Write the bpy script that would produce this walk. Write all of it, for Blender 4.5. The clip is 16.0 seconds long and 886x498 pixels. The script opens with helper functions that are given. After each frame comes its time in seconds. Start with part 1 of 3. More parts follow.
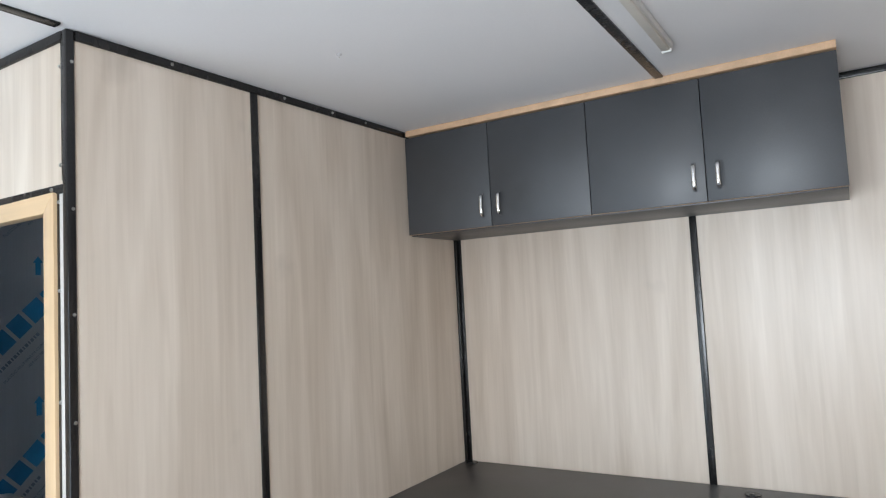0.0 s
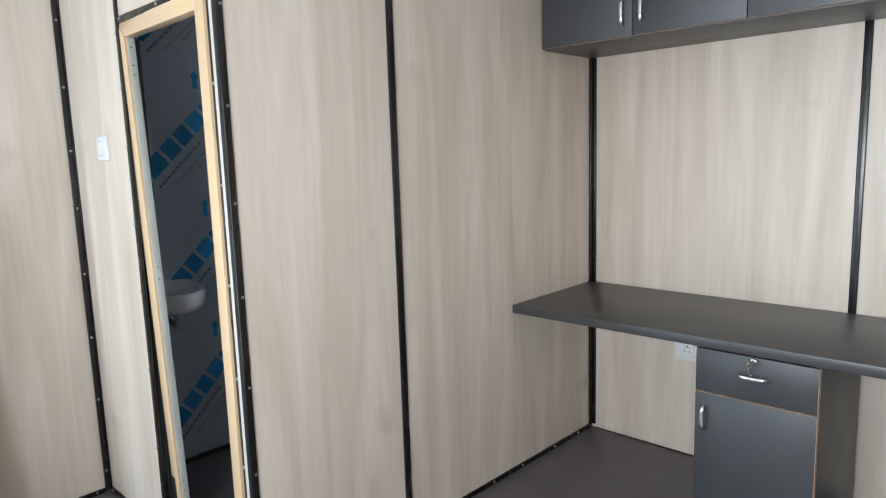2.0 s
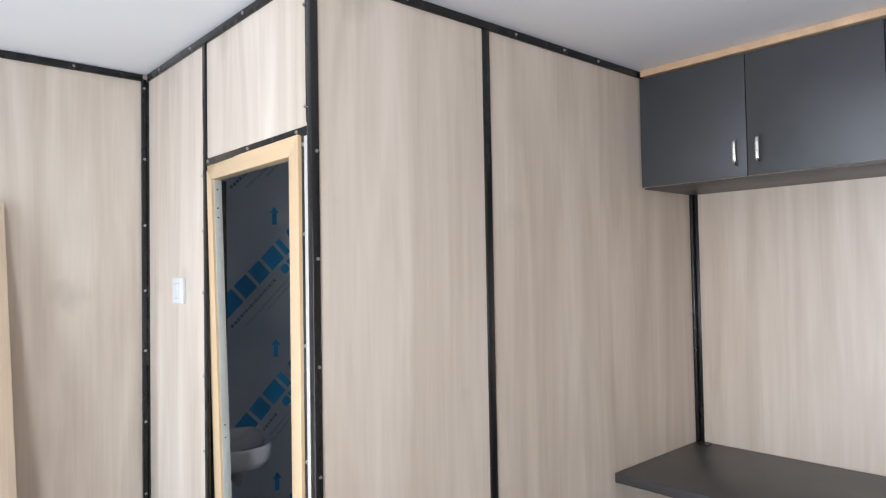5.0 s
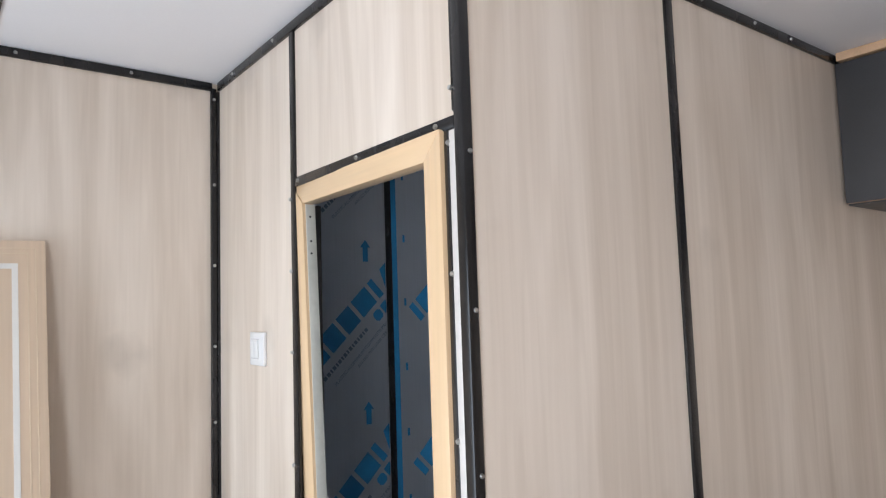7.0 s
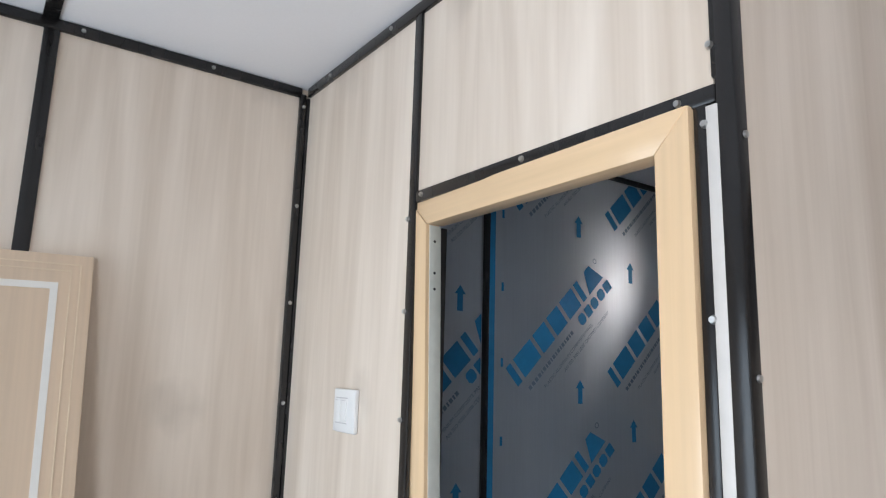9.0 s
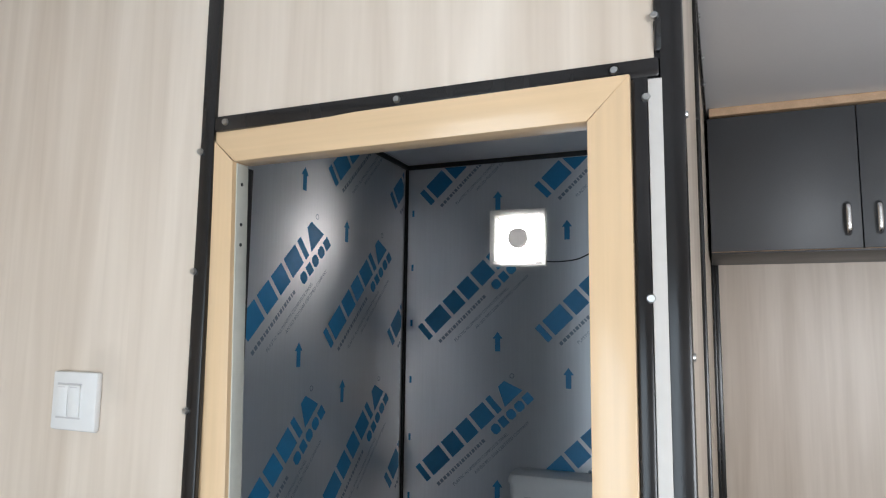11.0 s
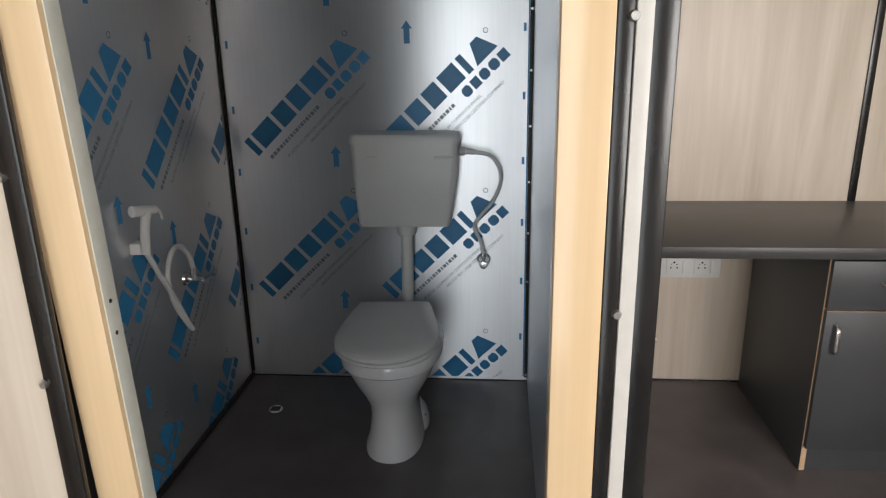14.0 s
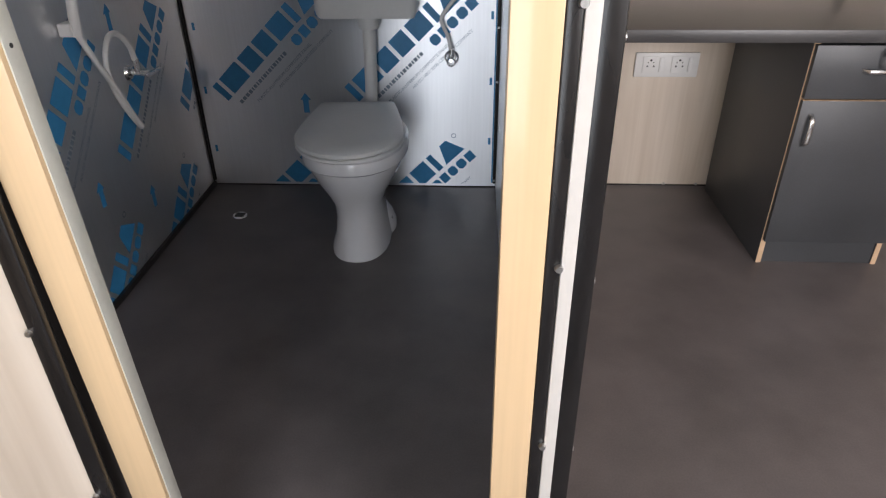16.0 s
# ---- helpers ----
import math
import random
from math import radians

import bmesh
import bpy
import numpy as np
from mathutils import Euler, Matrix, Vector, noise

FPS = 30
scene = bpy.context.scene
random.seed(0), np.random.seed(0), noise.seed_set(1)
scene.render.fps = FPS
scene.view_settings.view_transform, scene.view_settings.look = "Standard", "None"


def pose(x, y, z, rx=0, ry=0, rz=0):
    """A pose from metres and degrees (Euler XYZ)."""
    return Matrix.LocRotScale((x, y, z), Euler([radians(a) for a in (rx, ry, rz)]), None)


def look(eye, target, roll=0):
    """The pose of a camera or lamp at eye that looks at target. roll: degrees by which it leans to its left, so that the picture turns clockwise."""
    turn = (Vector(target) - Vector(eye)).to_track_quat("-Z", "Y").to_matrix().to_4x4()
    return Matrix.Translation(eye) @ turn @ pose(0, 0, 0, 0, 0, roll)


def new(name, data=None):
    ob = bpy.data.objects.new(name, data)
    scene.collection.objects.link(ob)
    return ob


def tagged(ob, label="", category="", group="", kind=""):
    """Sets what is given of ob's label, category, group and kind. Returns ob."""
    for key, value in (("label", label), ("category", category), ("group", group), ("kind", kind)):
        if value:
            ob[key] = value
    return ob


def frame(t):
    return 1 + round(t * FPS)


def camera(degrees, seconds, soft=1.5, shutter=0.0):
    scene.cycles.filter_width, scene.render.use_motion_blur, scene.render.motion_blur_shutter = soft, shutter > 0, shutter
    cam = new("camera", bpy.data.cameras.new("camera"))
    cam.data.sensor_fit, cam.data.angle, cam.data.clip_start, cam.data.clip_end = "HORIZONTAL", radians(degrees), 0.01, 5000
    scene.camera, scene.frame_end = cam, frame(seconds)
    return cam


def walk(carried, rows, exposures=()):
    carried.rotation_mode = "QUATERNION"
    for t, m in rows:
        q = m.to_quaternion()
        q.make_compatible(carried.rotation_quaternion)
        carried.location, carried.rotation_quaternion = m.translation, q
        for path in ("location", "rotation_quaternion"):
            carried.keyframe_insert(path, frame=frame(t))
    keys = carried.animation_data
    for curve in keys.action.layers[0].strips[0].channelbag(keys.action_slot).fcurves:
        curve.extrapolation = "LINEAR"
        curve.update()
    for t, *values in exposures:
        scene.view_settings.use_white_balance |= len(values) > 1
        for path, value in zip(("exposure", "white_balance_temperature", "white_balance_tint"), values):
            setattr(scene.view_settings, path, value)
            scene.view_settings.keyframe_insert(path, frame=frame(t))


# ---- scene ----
cam = camera(68.0, 16.0, soft=1.2)

PATH = [
    (0, (1.647, -0.917, 1.551), (0.6, 0.781, 1.696), -3.0),
    (0.5, (1.668, -0.921, 1.512), (0.457, 0.67, 1.571), -3.0),
    (1, (1.673, -0.931, 1.478), (0.383, 0.598, 1.482), -1.5),
    (1.5, (1.656, -0.942, 1.456), (0.335, 0.553, 1.325), -2.2),
    (2, (1.665, -0.935, 1.409), (0.304, 0.501, 1.118), -1.8),
    (2.5, (1.669, -0.933, 1.388), (0.284, 0.449, 0.975), -1.8),
    (3, (1.655, -0.944, 1.375), (0.263, 0.41, 0.893), -2.1),
    (3.5, (1.627, -0.947, 1.358), (0.235, 0.403, 0.866), -1.3),
    (4, (1.573, -0.93, 1.373), (0.15, 0.438, 1.049), -1.9),
    (4.2, (1.558, -0.918, 1.408), (0.123, 0.462, 1.222), -2.3),
    (6.3, (1.035, -0.742, 1.571), (-0.496, 0.536, 1.729), -0.9),
    (6.5, (0.995, -0.724, 1.57), (-0.587, 0.491, 1.719), -1.2),
    (7, (0.811, -0.707, 1.565), (-0.763, 0.515, 1.734), -1.9),
    (7.5, (0.617, -0.708, 1.575), (-0.906, 0.571, 1.787), -2.5),
    (8, (0.518, -0.655, 1.6), (-1.127, 0.438, 1.918), -1.7),
    (8.2, (0.484, -0.652, 1.579), (-1.205, 0.37, 1.904), 0.1),
    (10.3, (0.154, -0.727, 1.548), (-0.95, 0.904, 1.894), 3.2),
    (10.5, (0.12, -0.731, 1.579), (-0.868, 0.99, 1.829), 2.2),
    (11, (-0.005, -0.759, 1.583), (-0.755, 1.08, 1.82), 0.7),
    (11.5, (-0.089, -0.755, 1.554), (-0.658, 1.16, 1.649), 1.7),
    (12, (-0.101, -0.763, 1.501), (-0.534, 1.19, 1.516), 1.4),
    (12.5, (-0.144, -0.762, 1.464), (-0.54, 1.195, 1.352), 1.9),
    (13, (-0.162, -0.7, 1.412), (-0.456, 1.26, 1.146), 0.9),
    (13.5, (-0.169, -0.664, 1.364), (-0.407, 1.277, 0.944), -0.4),
    (14, (-0.184, -0.646, 1.304), (-0.359, 1.265, 0.741), -1.1),
    (14.5, (-0.175, -0.635, 1.248), (-0.281, 1.232, 0.538), -0.6),
    (15, (-0.162, -0.632, 1.213), (-0.261, 1.192, 0.398), -0.7),
    (15.5, (-0.171, -0.644, 1.191), (-0.28, 1.139, 0.292), -2.2),
    (16, (-0.161, -0.628, 1.156), (-0.251, 1.093, 0.142), -0.6),
]
EXPOSURES = [
    (0.0, -0.1, 6250, 10), (0.5, -0.06, 6250, 10), (1.5, -0.02, 6250, 9), (2.5, 0.12, 6150, 9), (3.5, 0.22, 6100, 9), (4.2, 0.15, 6150, 11),
    (6.3, -0.07, 6450, 16), (7.0, -0.13, 6450, 16), (8.2, -0.24, 6350, 15), (10.5, -0.34, 6400, 12), (11.5, -0.37, 6700, 13), (12.5, -0.42, 7100, 14),
    (13.5, -0.35, 7400, 15), (14.5, -0.29, 7450, 17), (16.0, 0.06, 7200, 20),
]
walk(cam, [(t, look(eye, target, roll)) for t, eye, target, roll in PATH], EXPOSURES)

# ---- world and large lights ----
world = bpy.data.worlds.new("sky")
scene.world = world
world.use_nodes = True
wn = world.node_tree.nodes
sky = wn.new("ShaderNodeTexSky")
sky.sky_type, sky.sun_disc = "NISHITA", False
sky.sun_elevation, sky.sun_rotation = radians(50), radians(150)
world.node_tree.links.new(sky.outputs[0], wn["Background"].inputs[0])
wn["Background"].inputs[1].default_value = 0.12

# room limits
XW, XE, YS, YN, ZC = -1.255, 3.2, -1.75, 1.885, 2.297
DOOR_X0, DOOR_X1, DOOR_Z = -1.02, -0.2, 1.95      # entrance in the south wall
WIN_X0, WIN_X1, WIN_Z0, WIN_Z1 = 0.75, 2.0, 0.95, 1.75  # window in the south wall


def opening_light(name, x0, x1, z0, z1, watts, color, spread=180):
    data = bpy.data.lights.new(name, "AREA")
    data.shape, data.size, data.size_y, data.energy = "RECTANGLE", x1 - x0, z1 - z0, watts
    data.color, data.spread = color, radians(spread)
    ob = new(name, data)
    ob.matrix_world = look(((x0 + x1) / 2, YS - 0.03, (z0 + z1) / 2), ((x0 + x1) / 2, 5, (z0 + z1) / 2))
    return ob


opening_light("door_daylight", DOOR_X0, DOOR_X1, 0.1, DOOR_Z, 29, (0.73, 0.885, 1.0))
opening_light("window_daylight", WIN_X0, WIN_X1, WIN_Z0, WIN_Z1, 66, (0.86, 0.932, 0.99), 164)


# ---- materials ----
def material(name, color, rough=0.5, metal=0.0, vary=0.06, scale=(6, 6, 6), fine=(60, 60, 60), bump=0.0, spec=0.5, coat=0.0, transmission=0.0, rough_vary=0.0, dark=None, weight=0.4, coat_rough=0.12, aniso=0.0, spots=0.0, warp=0.0):
    """A principled surface whose colour varies at two scales, with fine relief."""
    m = bpy.data.materials.new(name)
    m.use_nodes = True
    n, link = m.node_tree.nodes, m.node_tree.links.new
    b = n["Principled BSDF"]
    co = n.new("ShaderNodeTexCoord")
    info = n.new("ShaderNodeObjectInfo")
    mult = n.new("ShaderNodeMath")
    mult.operation, mult.inputs[1].default_value = "MULTIPLY", 17.0
    link(info.outputs["Random"], mult.inputs[0])
    shift = n.new("ShaderNodeVectorMath")
    shift.operation = "ADD"
    link(co.outputs["Object"], shift.inputs[0])
    link(mult.outputs[0], shift.inputs[1])
    fac = []
    for s, detail in ((scale, 3), (fine, 4)):
        mp = n.new("ShaderNodeMapping")
        mp.inputs["Scale"].default_value = s
        link(shift.outputs[0], mp.inputs[0])
        t = n.new("ShaderNodeTexNoise")
        t.inputs["Scale"].default_value, t.inputs["Detail"].default_value, t.inputs["Distortion"].default_value = 1.0, detail, warp
        link(mp.outputs[0], t.inputs["Vector"])
        fac.append(t.outputs["Fac"])
    mix = n.new("ShaderNodeMix")
    mix.data_type = "FLOAT"
    mix.inputs[0].default_value = weight
    link(fac[0], mix.inputs[2])
    link(fac[1], mix.inputs[3])
    ramp = n.new("ShaderNodeValToRGB")
    lo = dark or [c * (1 - 2 * vary) for c in color]
    hi = [min(1, c * (1 + 2 * vary)) for c in color]
    ramp.color_ramp.elements[0].position, ramp.color_ramp.elements[1].position = 0.3, 0.7
    ramp.color_ramp.elements[0].color, ramp.color_ramp.elements[1].color = (*lo, 1), (*hi, 1)
    link(mix.outputs[0], ramp.inputs[0])
    link(ramp.outputs[0], b.inputs["Base Color"])
    if spots:
        # sparse soft stains and knots
        bend = n.new("ShaderNodeTexNoise")
        bend.inputs["Scale"].default_value, bend.inputs["Detail"].default_value = 9.0, 3
        link(shift.outputs[0], bend.inputs["Vector"])
        off = n.new("ShaderNodeVectorMath")
        off.operation = "MULTIPLY_ADD"
        off.inputs[1].default_value = (0.12, 0.12, 0.12)
        link(bend.outputs["Color"], off.inputs[0])
        link(shift.outputs[0], off.inputs[2])
        cell = n.new("ShaderNodeTexVoronoi")
        cell.inputs["Scale"].default_value = 2.2
        link(off.outputs[0], cell.inputs["Vector"])
        rng = n.new("ShaderNodeMapRange")
        rng.inputs[1].default_value, rng.inputs[2].default_value, rng.inputs[3].default_value, rng.inputs[4].default_value = 0.03, 0.16, 1.0 - spots, 1.0
        link(cell.outputs["Distance"], rng.inputs[0])
        dim = n.new("ShaderNodeVectorMath")
        dim.operation = "SCALE"
        link(ramp.outputs[0], dim.inputs[0])
        link(rng.outputs[0], dim.inputs["Scale"])
        link(dim.outputs[0], b.inputs["Base Color"])
    b.inputs["Roughness"].default_value, b.inputs["Metallic"].default_value = rough, metal
    b.inputs["Specular IOR Level"].default_value, b.inputs["Coat Weight"].default_value = spec, coat
    b.inputs["Coat Roughness"].default_value = coat_rough
    b.inputs["Transmission Weight"].default_value = transmission
    if aniso:
        tg = n.new("ShaderNodeTangent")
        tg.direction_type, tg.axis = "RADIAL", "Z"
        link(tg.outputs[0], b.inputs["Tangent"])
        b.inputs["Anisotropic"].default_value, b.inputs["Anisotropic Rotation"].default_value = aniso, 0.25
    if rough_vary:
        mr = n.new("ShaderNodeMapRange")
        mr.inputs[3].default_value, mr.inputs[4].default_value = rough - rough_vary, rough + rough_vary
        link(fac[0], mr.inputs[0])
        link(mr.outputs[0], b.inputs["Roughness"])
    if bump:
        bp = n.new("ShaderNodeBump")
        bp.inputs["Strength"].default_value, bp.inputs["Distance"].default_value = bump, 0.002
        link(fac[1], bp.inputs["Height"])
        link(bp.outputs[0], b.inputs["Normal"])
    return m


LAMINATE = material("woodgrain_laminate", (0.68, 0.592, 0.502), 0.4, vary=0.05, scale=(8, 8, 0.75), fine=(55, 55, 2.2), bump=0.015, weight=0.24, dark=(0.54, 0.444, 0.352), warp=0.9, spots=0.16, coat=0.22, coat_rough=0.33)
CEILING = material("white_ceiling_sheet", (0.8, 0.79, 0.8), 0.45, vary=0.012, scale=(2, 2, 2), fine=(160, 160, 160), bump=0.04)
BLACK = material("black_plastic_trim", (0.011, 0.010, 0.010), 0.26, vary=0.2, scale=(20, 20, 6), fine=(200, 200, 40), bump=0.05, rough_vary=0.08, spec=0.45)
STEEL = material("black_painted_steel", (0.02, 0.017, 0.016), 0.5, vary=0.2, bump=0.1)
CHROME = material("chrome", (0.8, 0.8, 0.8), 0.24, 1.0, vary=0.03, rough_vary=0.05)
ZINC = material("zinc_screw_head", (0.5, 0.5, 0.49), 0.33, 1.0, vary=0.1, scale=(300, 300, 300))
FLOOR = material("dark_vinyl_floor", (0.109, 0.094, 0.092), 0.4, vary=0.13, scale=(7, 7, 7), fine=(220, 220, 220), bump=0.12, rough_vary=0.12, weight=0.3)
GRAPHITE = material("graphite_laminate", (0.044, 0.046, 0.05), 0.45, vary=0.09, scale=(5, 5, 5), fine=(300, 300, 300), bump=0.1, rough_vary=0.12, coat=0.22, coat_rough=0.45, spots=0.28)
DESKTOP = material("dark_desk_laminate", (0.05, 0.048, 0.049), 0.37, vary=0.09, scale=(4, 4, 4), fine=(320, 320, 320), bump=0.2, rough_vary=0.06)
BAND = material("brown_edge_band", (0.38, 0.25, 0.16), 0.6, vary=0.12, scale=(30, 30, 30))
RAWWOOD = material("raw_board_edge", (0.6, 0.4, 0.25), 0.7, vary=0.08, scale=(20, 20, 20), fine=(200, 200, 200), bump=0.2)
VARNISH = material("varnished_pale_wood", (0.685, 0.485, 0.29), 0.3, vary=0.05, scale=(14, 14, 0.6), fine=(120, 120, 3), bump=0.03, coat=0.4)
VARNISH_HEAD = material("varnished_pale_wood_lengthwise", (0.685, 0.485, 0.29), 0.3, vary=0.05, scale=(0.6, 14, 14), fine=(3, 120, 120), bump=0.03, coat=0.4)
LEAFWOOD = material("pale_wood_door_skin", (0.66, 0.51, 0.37), 0.38, vary=0.05, scale=(9, 9, 0.5), fine=(110, 110, 2.5), bump=0.03)
GROOVE = material("white_groove", (0.7, 0.67, 0.62), 0.5, vary=0.02)
REBATE = material("grey_white_rebate", (0.55, 0.55, 0.49), 0.5, vary=0.05)
FILM = material("silver_protective_film", (0.7, 0.71, 0.73), 0.36, 0.87, vary=0.03, scale=(3, 3, 0.6), fine=(140, 140, 4), aniso=0.82)
PRINT = material("blue_print", (0.022, 0.23, 0.46), 0.4, 0.0, vary=0.06)
FAINT = material("grey_blue_print", (0.22, 0.28, 0.34), 0.4, vary=0.05)
CERAMIC = material("white_ceramic", (0.74, 0.72, 0.72), 0.12, vary=0.012, coat=0.4)
PLASTIC = material("white_plastic", (0.74, 0.73, 0.71), 0.35, vary=0.015)
GREYPLASTIC = material("grey_plastic", (0.55, 0.53, 0.53), 0.4, vary=0.04)
DARK = material("dark_hole", (0.02, 0.02, 0.02), 0.6, vary=0.1)
WALLCORE = material("dark_wall_core", (0.03, 0.028, 0.027), 0.7, vary=0.15)
EDGEWHITE = material("white_panel_edge", (0.54, 0.51, 0.475), 0.4, vary=0.03, scale=(9, 9, 0.5))

# ---- mesh helpers ----
ORIGIN = {}


def thing(name, base, label, category, group="", kind="", turn=0.0):
    ob = new(name)
    ob.empty_display_size = 0.1
    ob.matrix_basis = pose(*base, 0, 0, turn)
    ORIGIN[ob] = Vector(base)
    return tagged(ob, label, category, group, kind)


def crisp(bm, angle=0.6):
    for f in bm.faces:
        f.smooth = True
    for e in bm.edges:
        e.smooth = not (len(e.link_faces) == 2 and e.calc_face_angle(0) > angle)


def mesh_of(name, bm, mat, origin=None):
    if origin is not None:
        bmesh.ops.translate(bm, verts=bm.verts, vec=-Vector(origin))
    me = bpy.data.meshes.new(name)
    bm.to_mesh(me)
    bm.free()
    me.materials.append(mat)
    return me


def part(name, bm, mat, parent, label=""):
    """One mesh object under a thing or part, its shape given in world metres."""
    o = ORIGIN[parent]
    ob = new(name, mesh_of(name, bm, mat, o))
    ob.parent = parent
    ORIGIN[ob] = o
    return tagged(ob, label)


def solid(name, bm, mat, label, category, kind="", base=(0, 0, 0)):
    """A top-level mesh object."""
    ob = new(name, mesh_of(name, bm, mat, base))
    ob.location = base
    ORIGIN[ob] = Vector(base)
    return tagged(ob, label, category, "", kind)


def box(x0, x1, y0, y1, z0, z1, bevel=0.0, bm=None, seg=2):
    bm2 = bmesh.new()
    bmesh.ops.create_cube(bm2, size=1, matrix=Matrix.Translation(((x0 + x1) / 2, (y0 + y1) / 2, (z0 + z1) / 2)) @ Matrix.Diagonal((x1 - x0, y1 - y0, z1 - z0, 1)))
    if bevel:
        bmesh.ops.bevel(bm2, geom=bm2.edges[:], offset=bevel, segments=seg, affect="EDGES", profile=0.5)
        crisp(bm2)
    if bm is None:
        return bm2
    me = bpy.data.meshes.new("tmp")
    bm2.to_mesh(me)
    bm2.free()
    bm.from_mesh(me)
    bpy.data.meshes.remove(me)
    return bm


def cylinder(p, q, r, r2=None, seg=24, bevel=0.0):
    p, q = Vector(p), Vector(q)
    bm = bmesh.new()
    m = Matrix.Translation((p + q) / 2) @ (q - p).to_track_quat("Z", "Y").to_matrix().to_4x4()
    bmesh.ops.create_cone(bm, cap_ends=True, segments=seg, radius1=r, radius2=r if r2 is None else r2, depth=(q - p).length, matrix=m)
    if bevel:
        bmesh.ops.bevel(bm, geom=[e for e in bm.edges if e.calc_face_angle(0) > 1], offset=bevel, segments=2, affect="EDGES", profile=0.5)
    crisp(bm)
    return bm


def loft(rings, cap=True):
    """Skin between closed rings of equal length."""
    bm = bmesh.new()
    rows = [[bm.verts.new(p) for p in ring] for ring in rings]
    k = len(rows[0])
    for a, b in zip(rows, rows[1:]):
        for i in range(k):
            bm.faces.new((a[i], a[(i + 1) % k], b[(i + 1) % k], b[i]))
    if cap:
        bm.faces.new(rows[0][::-1])
        bm.faces.new(rows[-1])
    bmesh.ops.recalc_face_normals(bm, faces=bm.faces)
    crisp(bm, 0.7)
    return bm


def spline(pts, n=8):
    pts = [Vector(p) for p in pts]
    pts = [2 * pts[0] - pts[1], *pts, 2 * pts[-1] - pts[-2]]
    out = []
    for a, b, c, d in zip(pts, pts[1:], pts[2:], pts[3:]):
        for i in range(n):
            t = i / n
            out.append(0.5 * (2 * b + (c - a) * t + (2 * a - 5 * b + 4 * c - d) * t * t + (3 * b - a - 3 * c + d) * t ** 3))
    out.append(pts[-2])
    return out


def hose(pts, r, n=8, seg=10):
    line = spline(pts, n)
    rings = []
    side = Vector((0.31, 0.53, 0.79))
    for i, p in enumerate(line):
        d = (line[min(i + 1, len(line) - 1)] - line[max(i - 1, 0)]).normalized()
        u = d.cross(side).normalized()
        side = u.cross(d)
        v = d.cross(u)
        rings.append([p + r * (math.cos(a) * u + math.sin(a) * v) for a in (2 * math.pi * j / seg for j in range(seg))])
    return loft(rings)


def holed(x0, x1, z0, z1, hx0, hx1, hz0, hz1, y0, y1):
    """A slab across y with one rectangular hole through it."""
    bm = box(x0, hx0, y0, y1, z0, z1)
    box(hx1, x1, y0, y1, z0, z1, bm=bm)
    box(hx0, hx1, y0, y1, hz1, z1, bm=bm)
    if hz0 > z0:
        box(hx0, hx1, y0, y1, z0, hz0, bm=bm)
    return bm


def screw_mesh(normal):
    n = Vector(normal)
    bm = cylinder(n * -0.002, n * 0.003, 0.0056, 0.004, 12)
    me = mesh_of("screw", bm, ZINC)
    return me


SCREW_S, SCREW_E, SCREW_UP = screw_mesh((0, -1, 0)), screw_mesh((1, 0, 0)), screw_mesh((0, 0, 1))


def screw(parent, me, p):
    ob = new("screw", me)
    ob.parent = parent
    ob.location = Vector(p) - ORIGIN[parent]
    return ob


def strip(parent, x0, x1, y0, y1, z0, z1):
    return part("joint_strip", box(x0, x1, y0, y1, z0, z1, 0.0035), BLACK, parent)


def panel(parent, x0, x1, y0, y1, z0, z1, mat=None):
    return part("panel", box(x0, x1, y0, y1, z0, z1), mat or LAMINATE, parent)


# ---- large structure ----
solid("ground", box(-60, 60, -60, 60, -0.62, -0.6), material("dusty_ground", (0.3, 0.26, 0.21), 0.9, vary=0.15, scale=(0.5, 0.5, 0.5), fine=(8, 8, 8)), "pale dusty ground outside the cabin", "ground", "structure")
floor = solid("floor", box(XW - 0.06, XE + 0.06, YS - 0.06, YN + 0.06, -0.06, 0), FLOOR, "dark grey vinyl floor with faint scuffs", "floor", "structure")

# ceiling: white sheets with black cover strips, in one mesh of each kind
ceiling = solid("ceiling", box(XW - 0.06, XE + 0.06, YS - 0.06, YN + 0.06, ZC, ZC + 0.06), CEILING, "white cabin ceiling sheet with black cover strips", "ceiling", "structure")
for x0, x1, y0, y1 in ((1.105, 1.137, YS, 1.49), (-0.036, -0.004, YS, -0.03), (XW, -0.036, -0.632, -0.6), (-0.004, 1.105, -0.632, -0.6), (1.137, XE, -0.632, -0.6)):
    part("joint_strip", box(x0, x1, y0, y1, ZC - 0.006, ZC + 0.002, 0.003), BLACK, ceiling)

# north wall with the hole for the exhaust fan
FAN = (-0.846, -0.612, 1.834, 2.067)
wall_n = solid("wall_north", holed(XW - 0.06, XE + 0.06, 0, ZC, FAN[0] + 0.006, FAN[1] - 0.006, FAN[2] + 0.006, FAN[3] - 0.006, YN + 0.006, YN + 0.06), WALLCORE, "back wall of pale woodgrain panels with black joint strips", "wall", "structure")
xs = [0.004, 1.119, 2.32, XE]
for a, b in zip(xs, xs[1:]):
    panel(wall_n, a + 0.001, b - 0.001, YN, YN + 0.005, 0.004, ZC - 0.002)
for x in xs[1:3]:
    strip(wall_n, x - 0.014, x + 0.014, YN - 0.008, YN + 0.002, 0.02, ZC)
strip(wall_n, 0.001, 0.026, YN - 0.009, YN + 0.002, 0.02, ZC)
strip(wall_n, 0.026, XE, YN - 0.007, YN + 0.002, 0, 0.005)
